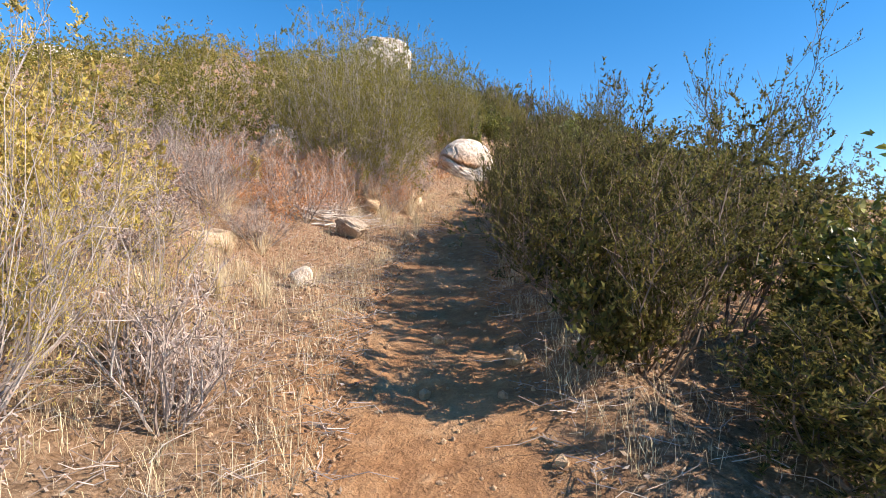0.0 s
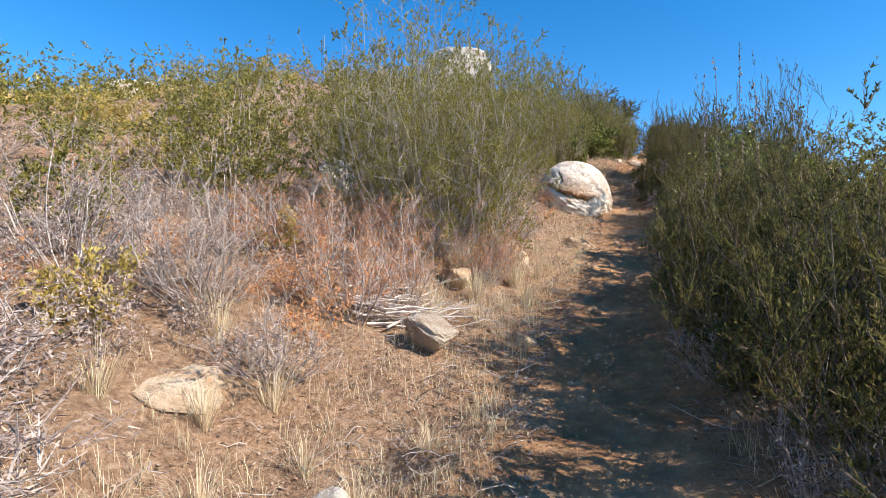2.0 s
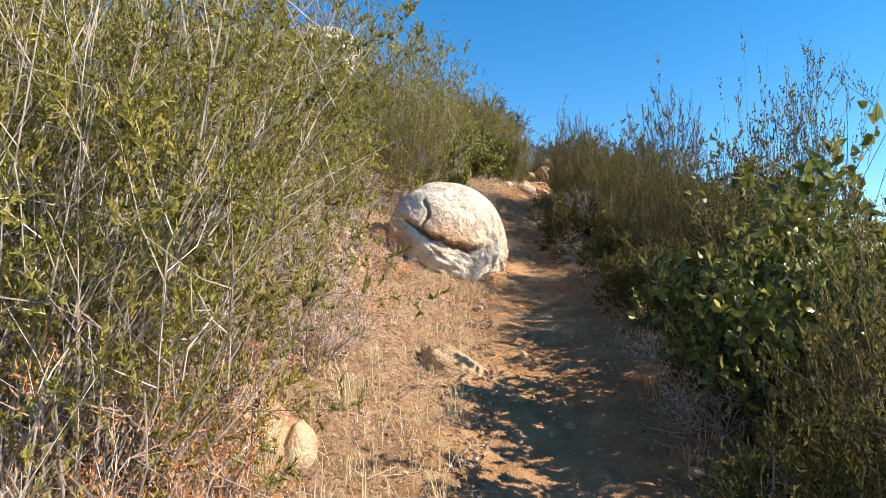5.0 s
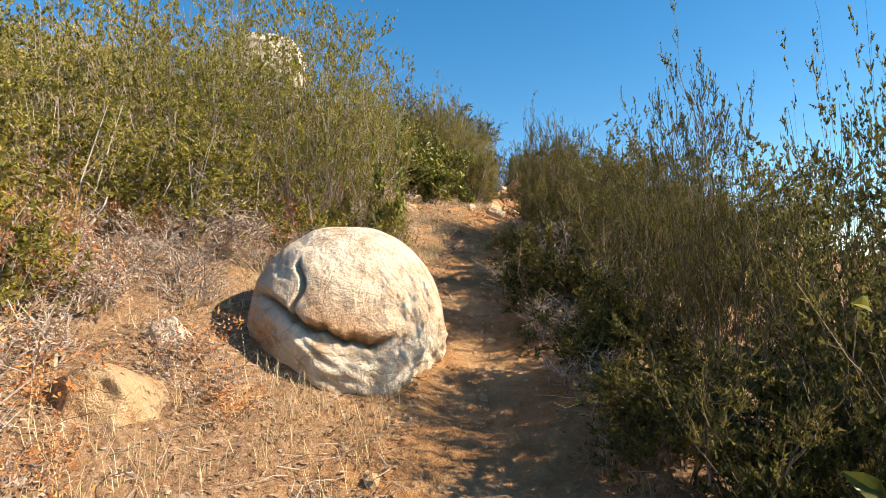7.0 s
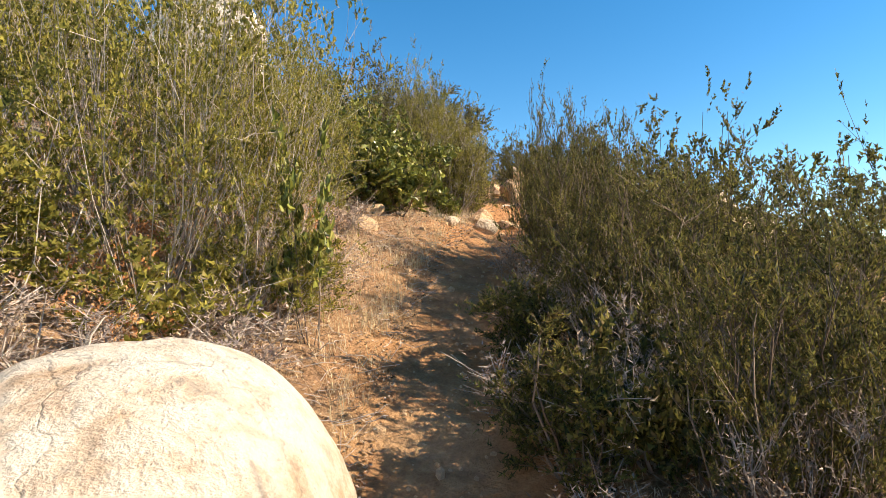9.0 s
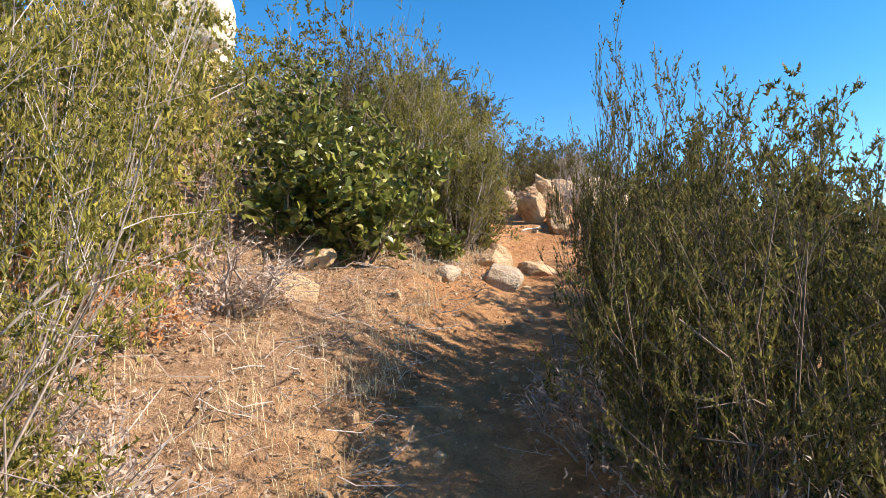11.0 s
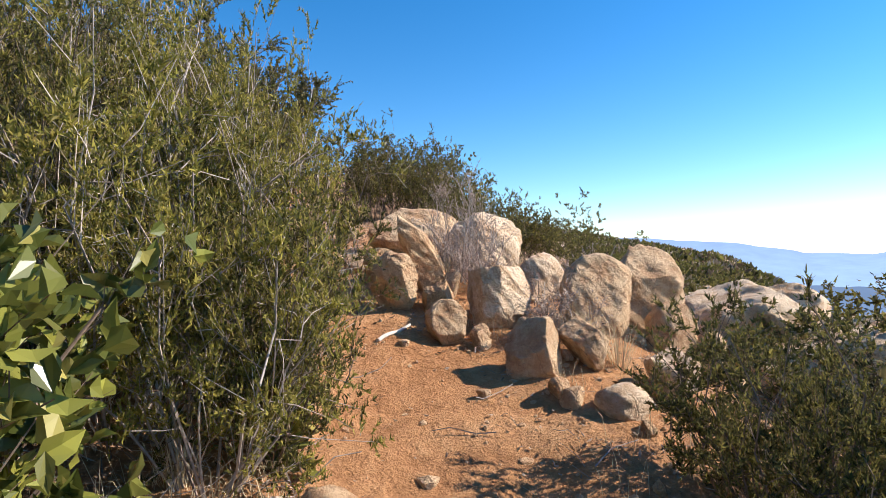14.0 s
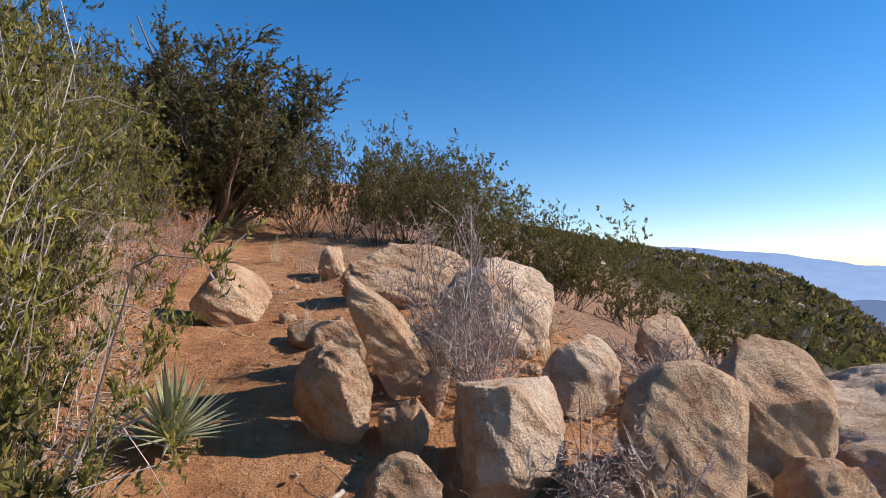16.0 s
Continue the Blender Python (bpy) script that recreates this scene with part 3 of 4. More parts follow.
def tubes(lines, radius, sides=3):
    """Thin tapered stems along lines (k, n, 3) with radii (k, n): verts and quads."""
    k, n = lines.shape[:2]
    along = unit(np.gradient(lines, axis=1))
    ref = np.where(np.abs(along[..., 2:3]) < 0.9, np.array([0, 0, 1.0]), np.array([1.0, 0, 0]))
    a = unit(np.cross(along, ref))
    b = np.cross(along, a)
    turn = np.arange(sides) * 2 * np.pi / sides
    ring = a[:, :, None] * np.cos(turn)[:, None] + b[:, :, None] * np.sin(turn)[:, None]
    v = (lines[:, :, None] + ring * radius[:, :, None, None]).reshape(-1, 3)
    i = np.arange(k * n * sides).reshape(k, n, sides)
    j = np.roll(i, -1, axis=2)
    f = np.stack((i[:, :-1], j[:, :-1], j[:, 1:], i[:, 1:]), -1).reshape(-1, 4)
    return v, f


def along_lines(lines, which, u):
    """Points and directions at the fractions u of chosen lines."""
    n = lines.shape[1]
    s = np.clip(u, 0, 0.999) * (n - 1)
    i = s.astype(int)
    a, b = lines[which, i], lines[which, i + 1]
    return a + (b - a) * (s - i)[:, None], unit(b - a)


def spawn(rng, lines, each, u0, length, spread, up, n=4):
    """Side shoots from lines: each of them some, from the fraction u0 on."""
    k = len(lines)
    which = np.repeat(np.arange(k), each)
    u = rng.uniform(u0, 1.0, len(which))
    p, d = along_lines(lines, which, u)
    way = unit(d + spread * unit(rng.normal(size=p.shape)) + np.array([0, 0, up]))
    size = length * rng.uniform(0.55, 1.25, len(which)) * (1.15 - 0.5 * u)
    bend = rng.normal(size=p.shape) * 0.18 + np.array([0, 0, 0.22 * up])
    s = np.linspace(0, 1, n)[None, :, None]
    out = p[:, None] + size[:, None, None] * (way[:, None] * s + bend[:, None] * s * s)
    out[:, 1:] += rng.normal(size=out[:, 1:].shape) * (0.05 * size)[:, None, None]
    return out


def leaves(rng, lines, each, u0, length, width, fold=0.0, outline=3, lean=0.9, up=0.3):
    """Single leaves along twigs: pointed slips, or folded blades with a rounded outline."""
    which = np.repeat(np.arange(len(lines)), each)
    p, d = along_lines(lines, which, rng.uniform(u0, 1.0, len(which)))
    way = unit(d * (1.2 - lean) + lean * unit(rng.normal(size=p.shape)) + np.array([0, 0, up]))
    side = unit(np.cross(way, rng.normal(size=p.shape)))
    face = np.cross(way, side)
    l = (length * rng.uniform(0.6, 1.3, len(p)))[:, None]
    w = (width * rng.uniform(0.7, 1.25, len(p)))[:, None]
    if outline == 3:
        v = np.stack((p - side * w, p + side * w, p + way * l), 1)
        return v.reshape(-1, 3), np.arange(len(p))[:, None] * 3 + np.array([[0, 1, 2]])
    lift = face * w * fold
    tip = p + way * l - face * l * 0.12
    v = np.stack((p, p + way * l * 0.28 + side * w * 0.9 + lift, p + way * l * 0.66 + side * w * 0.72 + lift, tip,
                  p + way * l * 0.66 - side * w * 0.72 + lift, p + way * l * 0.28 - side * w * 0.9 + lift, p + way * l * 0.5), 1)
    i = np.arange(len(p))[:, None] * 7
    return v.reshape(-1, 3), np.concatenate((i + np.array([[0, 1, 2, 6]]), i + np.array([[6, 2, 3, 4]]), i + np.array([[0, 6, 4, 5]])))


def stems_of(rng, count, h, w, tilt, n=6, foot=0.1):
    """Main stems from one root, their tips on an uneven dome."""
    turn = rng.uniform(0, 2 * np.pi, count)
    lean = np.radians(tilt) * np.sqrt(rng.uniform(0.0, 1.0, count))
    reach = rng.uniform(0.7, 1.0, count)
    tip = np.stack((np.cos(turn) * np.sin(lean) * w / 2 / np.sin(np.radians(tilt)), np.sin(turn) * np.sin(lean) * w / 2 / np.sin(np.radians(tilt)), h * (0.45 + 0.55 * np.cos(lean * 90 / max(tilt, 1)))), -1) * reach[:, None]
    base = np.stack((np.cos(turn), np.sin(turn), 0 * turn), -1) * (foot * w * rng.uniform(0, 1, count))[:, None]
    base[:, 2] = -0.06
    s = np.linspace(0, 1, n)[None, :, None]
    out = base[:, None] + (tip - base)[:, None] * s
    belly = tip * np.array([1, 1, 0]) * 0.16
    out += belly[:, None] * np.sin(s * np.pi) + rng.normal(size=out.shape) * 0.045 * h * s
    return out


KINDS = {
    # stems, tilt, first shoots (each, length), twigs (each, length), leaves (each, length, half width), spread, up
    "chamise": dict(stems=26, tilt=80, shoots=(9, 0.38), twigs=(7, 0.13), leaf=(19, 0.025, 0.0044), spread=1.15, up=0.2, thick=0.0065, lean=0.75, rise=0.35),
    "upright": dict(stems=30, tilt=60, shoots=(9, 0.36), twigs=(7, 0.12), leaf=(17, 0.022, 0.0042), spread=0.95, up=0.5, thick=0.0065, lean=0.75, rise=0.4, low=0.2),
    "airy": dict(stems=10, tilt=42, shoots=(9, 0.42), twigs=(6, 0.2), leaf=(12, 0.026, 0.0075), spread=0.8, up=0.45, thick=0.011),
    "dry": dict(stems=36, tilt=72, shoots=(6, 0.28), twigs=(6, 0.15), leaf=(5, 0.024, 0.0028), spread=0.9, up=0.3, thick=0.006),
    "wispy": dict(stems=9, tilt=26, shoots=(9, 0.3), twigs=(6, 0.13), leaf=(10, 0.02, 0.0045), spread=0.5, up=0.6, thick=0.007),
    "broad": dict(stems=22, tilt=70, shoots=(6, 0.36), twigs=(4, 0.2), leaf=(4, 0.07, 0.0165), spread=0.9, up=0.3, thick=0.009),
    "sapling": dict(stems=7, tilt=45, shoots=(4, 0.3), twigs=(3, 0.14), leaf=(5, 0.09, 0.02), spread=0.8, up=0.3, thick=0.008),
    "dense": dict(stems=26, tilt=85, shoots=(10, 0.3), twigs=(8, 0.3), leaf=(30, 0.036, 0.014), spread=1.0, up=0.2, thick=0.03),
}
BUILT = {}


def shrub_parts(kind, variant, detail, leaf_mat, bark, h, w):
    """The stems and the foliage of a shrub, made once for each look."""
    h = min((0.35, 0.6, 0.9, 1.3, 1.7, 2.2, 2.8, 3.5), key=lambda c: abs(c - h))
    w = h * (0.5 if kind == "wispy" else 1.0)
    key = (kind, variant, detail, leaf_mat.name, h)
    more = (h / 1.5) ** 1.0
    big = max(1.0, h / 1.5) ** 0.2
    if key in BUILT:
        return BUILT[key]
    k = KINDS[kind]
    rng = np.random.default_rng(hash_of(key))
    size = (1.0, 1.3, 1.75)[detail]
    stems = stems_of(rng, max(7, int(k["stems"] * (1.0, 0.8, 0.5)[detail] * more)), h, w, k["tilt"])
    shoots = spawn(rng, stems, max(3, int(k["shoots"][0] * (1.0, 0.8, 0.6)[detail])), k.get("low", 0.12), k["shoots"][1] * h / 1.5, k["spread"], k["up"])
    twigs = spawn(rng, shoots, max(3, int(k["twigs"][0] * (1.0, 0.75, 0.55)[detail])), 0.5 if kind == "chamise" else 0.35 if kind == "upright" else 0.15, k["twigs"][1] * big, k["spread"], k["up"], n=3)
    stems, shoots = (stems, shoots) if detail == 0 else (stems[:, (0, 2, 5)], shoots[::2])
    v0, f0 = tubes(stems, np.linspace(1, 0.35, stems.shape[1])[None] * k["thick"] * rng.uniform(0.6, 1.3, (len(stems), 1)), 4 if detail == 0 else 3)
    shoots = shoots[:, (0, 1, 3)] if detail == 0 else shoots[:, ::3]
    v1, f1 = tubes(shoots, np.linspace(1, 0.5, shoots.shape[1])[None] * k["thick"] * 0.36 * np.ones((len(shoots), 1)))
    some = twigs[::3, ::2] if detail == 0 else twigs[::5, ::2]
    v2, f2 = tubes(some, np.linspace(1, 0.6, some.shape[1])[None] * 0.0017 * size * np.ones((len(some), 1)))
    wood = mesh_object("trunk", np.concatenate((v0, v1, v2)), [np.concatenate((f0, f1 + len(v0), f2 + len(v0) + len(v1)))], bark)
    n, length, width = k["leaf"]
    shaped = 7 if kind in ("broad", "sapling") and detail == 0 else 3
    v, f = leaves(rng, twigs, max(3, round(n * (1.0, 0.55, 0.4)[detail])), 0.05, length * size * big, width * size * big * (1.5 if shaped == 7 else 1.9 if detail else 1.0), 0.55, shaped, k.get("lean", 0.85), k.get("rise", 0.3))
    crown = mesh_object("crown", v, [f], leaf_mat)
    BUILT[key] = (wood, crown, h, w)
    for ob in (wood, crown):
        scene.collection.objects.unlink(ob)
    return BUILT[key]


def hash_of(key):
    return sum((i + 3) * 131 ** (i % 4) * ord(c) for i, c in enumerate(str(key))) % 999983


COUNT = [0]


def shrub(kind, x, y, h, w, label, category, leaf_mat, bark=None, detail=0, name="shrub", lean=(0, 0), group=""):
    """A shrub on the ground at x, y, of height h and width w."""
    COUNT[0] += 1
    wood, crown, h0, w0 = shrub_parts(kind, COUNT[0] % 3, detail, leaf_mat, bark or (BROWN_BARK if leaf_mat is GREEN else GREY_BARK), h, w)
    root = tagged(new(name), label, category, group)
    root.matrix_basis = pose(x, y, float(land_z(x, y)), lean[0], lean[1], (COUNT[0] * 137) % 360) @ Matrix.Diagonal((w / w0, w / w0, h / h0, 1))
    for part_name, src in (("trunk", wood), ("crown", crown)):
        ob = new(part_name, src.data)
        ob.parent = root
    return root


def tuft(x, y, h, blades, seed, mat, label, spread=0.85, name="grass_tuft", wide=0.0017):
    """A tuft of dry grass."""
    rng = np.random.default_rng(seed)
    turn = rng.uniform(0, 2 * np.pi, blades)
    out = np.stack((np.cos(turn), np.sin(turn), 0 * turn), -1)
    base = out * rng.uniform(0, 0.1 * h + 0.02, blades)[:, None] - np.array([0, 0, 0.03])
    l = h * rng.uniform(0.45, 1.1, blades)[:, None]
    lean = (spread * rng.uniform(0.1, 1.3, blades))[:, None]
    mid = base + np.array([0, 0, 0.6]) * l + out * lean * l * 0.35
    tip = base + np.array([0, 0, 1.0]) * l * (1 - 0.3 * lean) + out * lean * l
    side = np.cross(out, [0, 0, 1.0]) * wide
    v = np.stack((base - side, base + side, mid + side * 0.8, mid - side * 0.8, tip), 1).reshape(-1, 3)
    i = np.arange(blades)[:, None] * 5
    ob = mesh_object(name, v, [i + np.array([[0, 1, 2, 3]]), i + np.array([[3, 2, 4]])], mat)
    ob.location = (x, y, float(land_z(x, y)))
    return tagged(ob, label, "grass", "dry grass tufts")


CH = "twiggy olive-green needle-leaved shrub "
TALL = "tall thin airy shrub above the others"
DEAD = "withered grey-brown shrub "
RUSTY = "rust-brown withered shrub "
PALE = "large olive-green shrub with pale bare stems"
YEL = "yellowing olive shrub with bare grey twigs"
LEAFY = "broad-leaved glossy green bush "


def row(kind, leaf, label, places, bark=None, detail=0, category="shrub"):
    for x, y, h, w in places:
        far = kind in ("chamise", "upright") and abs(x - float(trail(y)[0])) > (2.6 if label == PALE else 1.7)
        shrub(kind, x, y, h, w, label, category, leaf, bark, max(detail, int(far)))


# the lower side of the path
row("upright", GREEN, CH + "shading the path", [(0.88, 3.25, 1.5, 1.6), (1.55, 3.9, 1.45, 1.7), (0.65, 4.3, 1.4, 1.3), (0.52, 5.1, 1.45, 1.1), (1.2, 4.8, 1.5, 1.4), (0.42, 5.9, 1.35, 1.0), (0.4, 6.8, 1.45, 1.0), (0.45, 7.65, 1.4, 1.0), (0.6, 8.5, 1.35, 0.95),
    (0.85, 6.3, 1.65, 1.3), (0.85, 7.2, 1.75, 1.3), (1.6, 6.6, 1.7, 1.4), (0.95, 8.1, 1.7, 1.2), (1.2, 5.7, 1.65, 1.3), (1.25, 7.6, 1.75, 1.3), (1.1, 8.9, 1.55, 1.1), (2.3, 7.2, 1.5, 1.6), (1.9, 5.2, 1.55, 1.5)])
row("chamise", GREEN, CH + "shading the path", [(1.5, 2.3, 0.7, 0.9), (2.0, 2.5, 1.3, 1.5), (2.05, 1.6, 1.7, 1.3), (1.75, 0.9, 1.5, 1.1), (2.9, 3.0, 1.6, 1.6), (3.1, 4.4, 1.7, 1.8), (2.5, 5.6, 1.7, 1.9), (0.45, 6.3, 0.7, 0.7), (0.5, 7.2, 0.7, 0.7), (0.55, 8.1, 0.7, 0.7), (0.75, 9.1, 0.7, 0.8)])
row("upright", GREEN, CH + "on the lower side of the path", [(1.5, 11.55, 1.35, 1.1), (2.1, 11.5, 1.7, 1.5), (1.76, 12.85, 2.2, 1.05), (2.5, 12.5, 2.6, 1.1), (1.75, 14.1, 1.3, 1.1), (2.3, 14.4, 1.6, 1.4), (1.75, 15.2, 1.35, 1.1),
    (2.4, 15.2, 1.75, 1.6), (1.75, 16.3, 1.6, 1.2), (2.6, 16.3, 1.8, 1.5), (1.95, 17.3, 1.45, 1.0), (1.7, 16.85, 1.2, 0.8), (2.3, 16.9, 1.6, 1.2), (2.25, 18.05, 1.25, 1.0), (1.72, 17.5, 1.85, 0.65), (2.7, 17.7, 1.4, 1.2)])
row("chamise", GREEN, CH + "on the lower side of the path", [(1.4, 11.7, 0.9, 0.9), (1.85, 11.3, 1.1, 1.1), (1.3, 12.2, 0.7, 0.8), (1.25, 13.4, 0.7, 0.8), (1.2, 14.6, 0.75, 0.8), (1.35, 15.7, 0.75, 0.8), (3.1, 13.6, 1.8, 1.6), (3.3, 15.6, 1.6, 1.6)])
row("dry", GREY_DRY, DEAD + "in the shade beside the path", [(0.7, 4.0, 0.4, 0.7), (0.32, 5.4, 0.4, 0.5), (0.28, 6.6, 0.4, 0.5), (0.35, 7.6, 0.4, 0.5), (0.6, 9.0, 0.4, 0.6), (0.95, 10.3, 0.4, 0.6), (1.15, 10.9, 0.4, 0.7), (1.1, 13.0, 0.3, 0.6), (1.1, 14.0, 0.35, 0.6), (1.2, 15.1, 0.45, 0.7), (1.35, 16.2, 0.5, 0.7), (1.5, 17.1, 0.45, 0.7), (1.5, 14.55, 0.75, 0.8), (1.6, 15.4, 0.85, 0.8), (1.5, 15.95, 0.7, 0.7), (1.75, 13.95, 0.8, 0.8)])
row("broad", BROAD, LEAFY + "on the slope", [(2.45, 3.4, 1.3, 1.3), (1.3, 9.75, 1.6, 1.35), (1.75, 10.4, 1.75, 1.6), (1.2, 10.5, 1.2, 1.0)], BROWN_BARK, 0, "bush")
row("airy", GREEN, TALL, [(3.0, 6.6, 3.0, 2.2), (2.7, 11.9, 2.7, 1.3), (2.7, 14.4, 2.0, 1.1)], BROWN_BARK)
# the bank of the lower path
row("dry", YELLOW, YEL, [(-1.95, 1.95, 1.75, 1.3), (-1.75, 2.75, 1.2, 1.0)])
row("chamise", YELLOW, YEL, [(-2.7, 3.1, 1.7, 1.5), (-3.6, 3.9, 1.5, 1.5)])
row("dry", GREY_DRY, DEAD + "on the bank", [(-1.4, 2.45, 0.75, 0.8), (-2.75, 4.15, 0.65, 1.3), (-3.35, 5.0, 0.7, 1.2), (-3.2, 6.5, 1.15, 1.6), (-4.2, 6.3, 1.2, 1.6), (-2.5, 6.2, 0.6, 0.9), (-1.25, 10.75, 0.85, 0.9), (-1.6, 11.7, 0.7, 0.9), (-2.6, 11.6, 0.9, 1.2)])
row("dry", RUST, RUSTY + "on the bank", [(-2.1, 7.95, 1.0, 1.0), (-2.5, 8.5, 1.0, 1.1), (-2.5, 13.5, 0.6, 0.9), (-2.9, 14.0, 0.8, 1.0), (-2.35, 7.2, 1.0, 1.1), (-1.45, 8.75, 0.85, 0.8), (-2.9, 7.9, 0.85, 1.1), (-3.6, 8.0, 0.9, 1.2), (-1.3, 9.4, 0.7, 0.7)])
row("chamise", OLIVE, PALE, [(-2.1, 9.3, 3.3, 2.8), (-2.5, 9.7, 3.2, 2.3), (-1.65, 9.1, 2.2, 1.5), (-1.75, 10.5, 2.6, 1.7), (-3.4, 10.0, 3.0, 2.3), (-2.6, 11.2, 2.9, 2.0)])
# behind the pale boulder
row("chamise", OLIVE, CH + "behind the pale boulder", [(-1.2, 15.7, 3.2, 2.2), (-1.75, 16.3, 3.3, 2.0), (-1.0, 15.3, 1.0, 1.2), (-1.7, 15.05, 1.1, 1.4), (-2.5, 14.6, 1.2, 1.5), (-0.5, 15.95, 0.9, 0.9), (-0.72, 16.0, 2.55, 1.6), (-2.3, 15.5, 3.3, 2.3), (-0.8, 16.9, 2.9, 1.7), (-1.9, 16.9, 3.2, 2.2), (-3.3, 15.2, 2.6, 2.2), (-1.3, 18.0, 2.6, 1.6), (-2.8, 17.2, 3.0, 2.2)])
row("dry", GREY_DRY, DEAD + "at the foot of the bank", [(-0.55, 15.4, 0.45, 0.8), (-1.7, 14.6, 0.45, 0.9), (-0.4, 16.3, 0.45, 0.7), (-0.35, 18.0, 0.4, 0.7)])
row("chamise", OLIVE, CH + "low on the bank", [(-2.0, 14.75, 1.5, 1.5), (-2.7, 14.2, 1.3, 1.4), (-3.4, 13.7, 1.3, 1.4)])
row("dry", GREY_DRY, DEAD + "behind the pale boulder", [(-1.75, 14.1, 0.5, 0.9), (-1.5, 13.75, 0.35, 0.6), (-2.2, 13.9, 0.55, 0.9), (-2.0, 13.3, 0.35, 0.7), (-1.25, 14.75, 0.5, 0.9), (-1.9, 12.7, 0.35, 0.7)])
row("sapling", BROAD, "sparse broad-leaved sapling on the bank", [(-0.2, 15.75, 1.5, 0.75)], BROWN_BARK, 0, "bush")
# the bend
row("broad", BROAD, LEAFY + "on the bank", [(-0.05, 19.3, 1.3, 1.4), (0.45, 19.5, 1.05, 1.0), (-0.45, 19.8, 1.25, 1.3), (0.3, 18.98, 0.65, 0.8), (-0.15, 18.95, 0.7, 0.8)], BROWN_BARK, 0, "bush")
row("sapling", BROAD, "broad-leaved sapling at the edge of the path", [(1.3, 20.45, 0.38, 0.35), (0.98, 19.55, 0.26, 0.32)], BROWN_BARK, 0, "bush")
row("chamise", YELLOW, YEL, [(-1.3, 18.9, 1.6, 1.3), (-1.0, 17.85, 1.2, 0.9), (-1.5, 19.8, 1.15, 1.4)])
row("chamise", OLIVE, CH + "beside the upper path", [(0.45, 23.5, 1.7, 1.2), (0.3, 24.8, 1.7, 1.3)])
row("chamise", GREEN, CH + "overhanging the bend of the path", [(1.3, 20.45, 1.35, 1.0), (1.08, 21.4, 1.45, 0.8), (0.8, 21.6, 1.9, 1.2)])
row("chamise", OLIVE, CH + "crowding the bend of the path", [(1.2, 20.9, 1.8, 1.15), (1.1, 20.15, 1.35, 1.0), (0.5, 22.35, 2.4, 1.6), (0.3, 21.6, 2.3, 1.5), (0.9, 21.15, 2.2, 1.4), (0.75, 20.5, 1.9, 1.6)])
row("chamise", GREEN, CH + "at the bend of the path", [ (0.8, 22.0, 2.0, 1.3), (0.35, 20.9, 2.1, 1.4),  (1.05, 20.9, 1.4, 1.0), (-0.4, 21.4, 2.2, 1.7), (-0.3, 23.4, 2.5, 1.8), (-0.5, 25.0, 2.3, 1.8)])
row("chamise", GREEN, CH + "below the bend", [(2.75, 18.6, 1.3, 0.9), (3.2, 18.6, 1.5, 1.4), (4.6, 20.6, 0.9, 1.1), (3.3, 17.3, 1.6, 1.6), (2.8, 19.3, 1.1, 0.8), (3.1, 19.7, 1.0, 0.9)])
row("wispy", GREEN, "thin dark twiggy shrub in front of the rocks", [(4.2, 20.0, 1.0, 0.9), (4.6, 19.7, 1.1, 1.0), (5.1, 20.4, 1.0, 0.9)], BROWN_BARK)
row("dry", GREY_DRY, "dead grey twiggy shrub among the boulders", [(2.95, 22.6, 1.0, 0.85)])
row("dense", DARK_LEAF, "dark rounded evergreen bush as tall as a tree", [(0.85, 29.2, 3.3, 3.6)], BROWN_BARK, 0, "bush")
row("upright", GREEN, CH + "beyond the bend", [(2.9, 28.8, 1.6, 1.6), (2.3, 28.6, 1.8, 1.7), (3.4, 28.3, 1.7, 1.6), (4.3, 28.0, 1.6, 1.6), (5.0, 27.6, 1.4, 1.5), (2.2, 29.7, 2.1, 1.8), (5.9, 27.2, 1.2, 1.4), (3.9, 28.6, 1.8, 1.7), (4.7, 28.3, 1.6, 1.5), (5.5, 27.8, 1.3, 1.4), (6.2, 27.4, 1.2, 1.4), (6.9, 26.8, 1.15, 1.4), (7.5, 25.9, 1.05, 1.4), (5.2, 26.2, 0.9, 1.1), (6.3, 25.2, 0.8, 1.0), (4.2, 26.6, 0.9, 1.1)], None, 1)
row("chamise", OLIVE, CH + "below the crest boulder", [(-3.1, 23.6, 1.0, 1.5), (-4.0, 25.0, 1.1, 1.6), (-2.9, 25.2, 1.1, 1.5), (-4.9, 26.2, 1.1, 1.6), (-3.6, 26.4, 1.2, 1.6), (-2.3, 22.4, 1.0, 1.4), (-5.9, 26.6, 1.2, 1.6)], None, 1)
row("dry", RUST, RUSTY + "beside the upper path", [(0.95, 26.0, 0.5, 0.9), (0.75, 27.0, 0.6, 1.0), (1.0, 25.0, 0.4, 0.7)])
row("chamise", OLIVE, CH + "above the bend", [(0.35, 26.2, 1.6, 1.5), (-0.3, 27.4, 2.1, 1.8), (0.3, 28.2, 1.5, 1.5), (-1.0, 26.3, 2.2, 1.9), (-1.6, 28.2, 2.2, 2.0), (-1.3, 22.6, 2.2, 1.9), (-1.7, 24.4, 2.2, 2.0), (-1.8, 21.2, 1.7, 1.7)], None, 1)
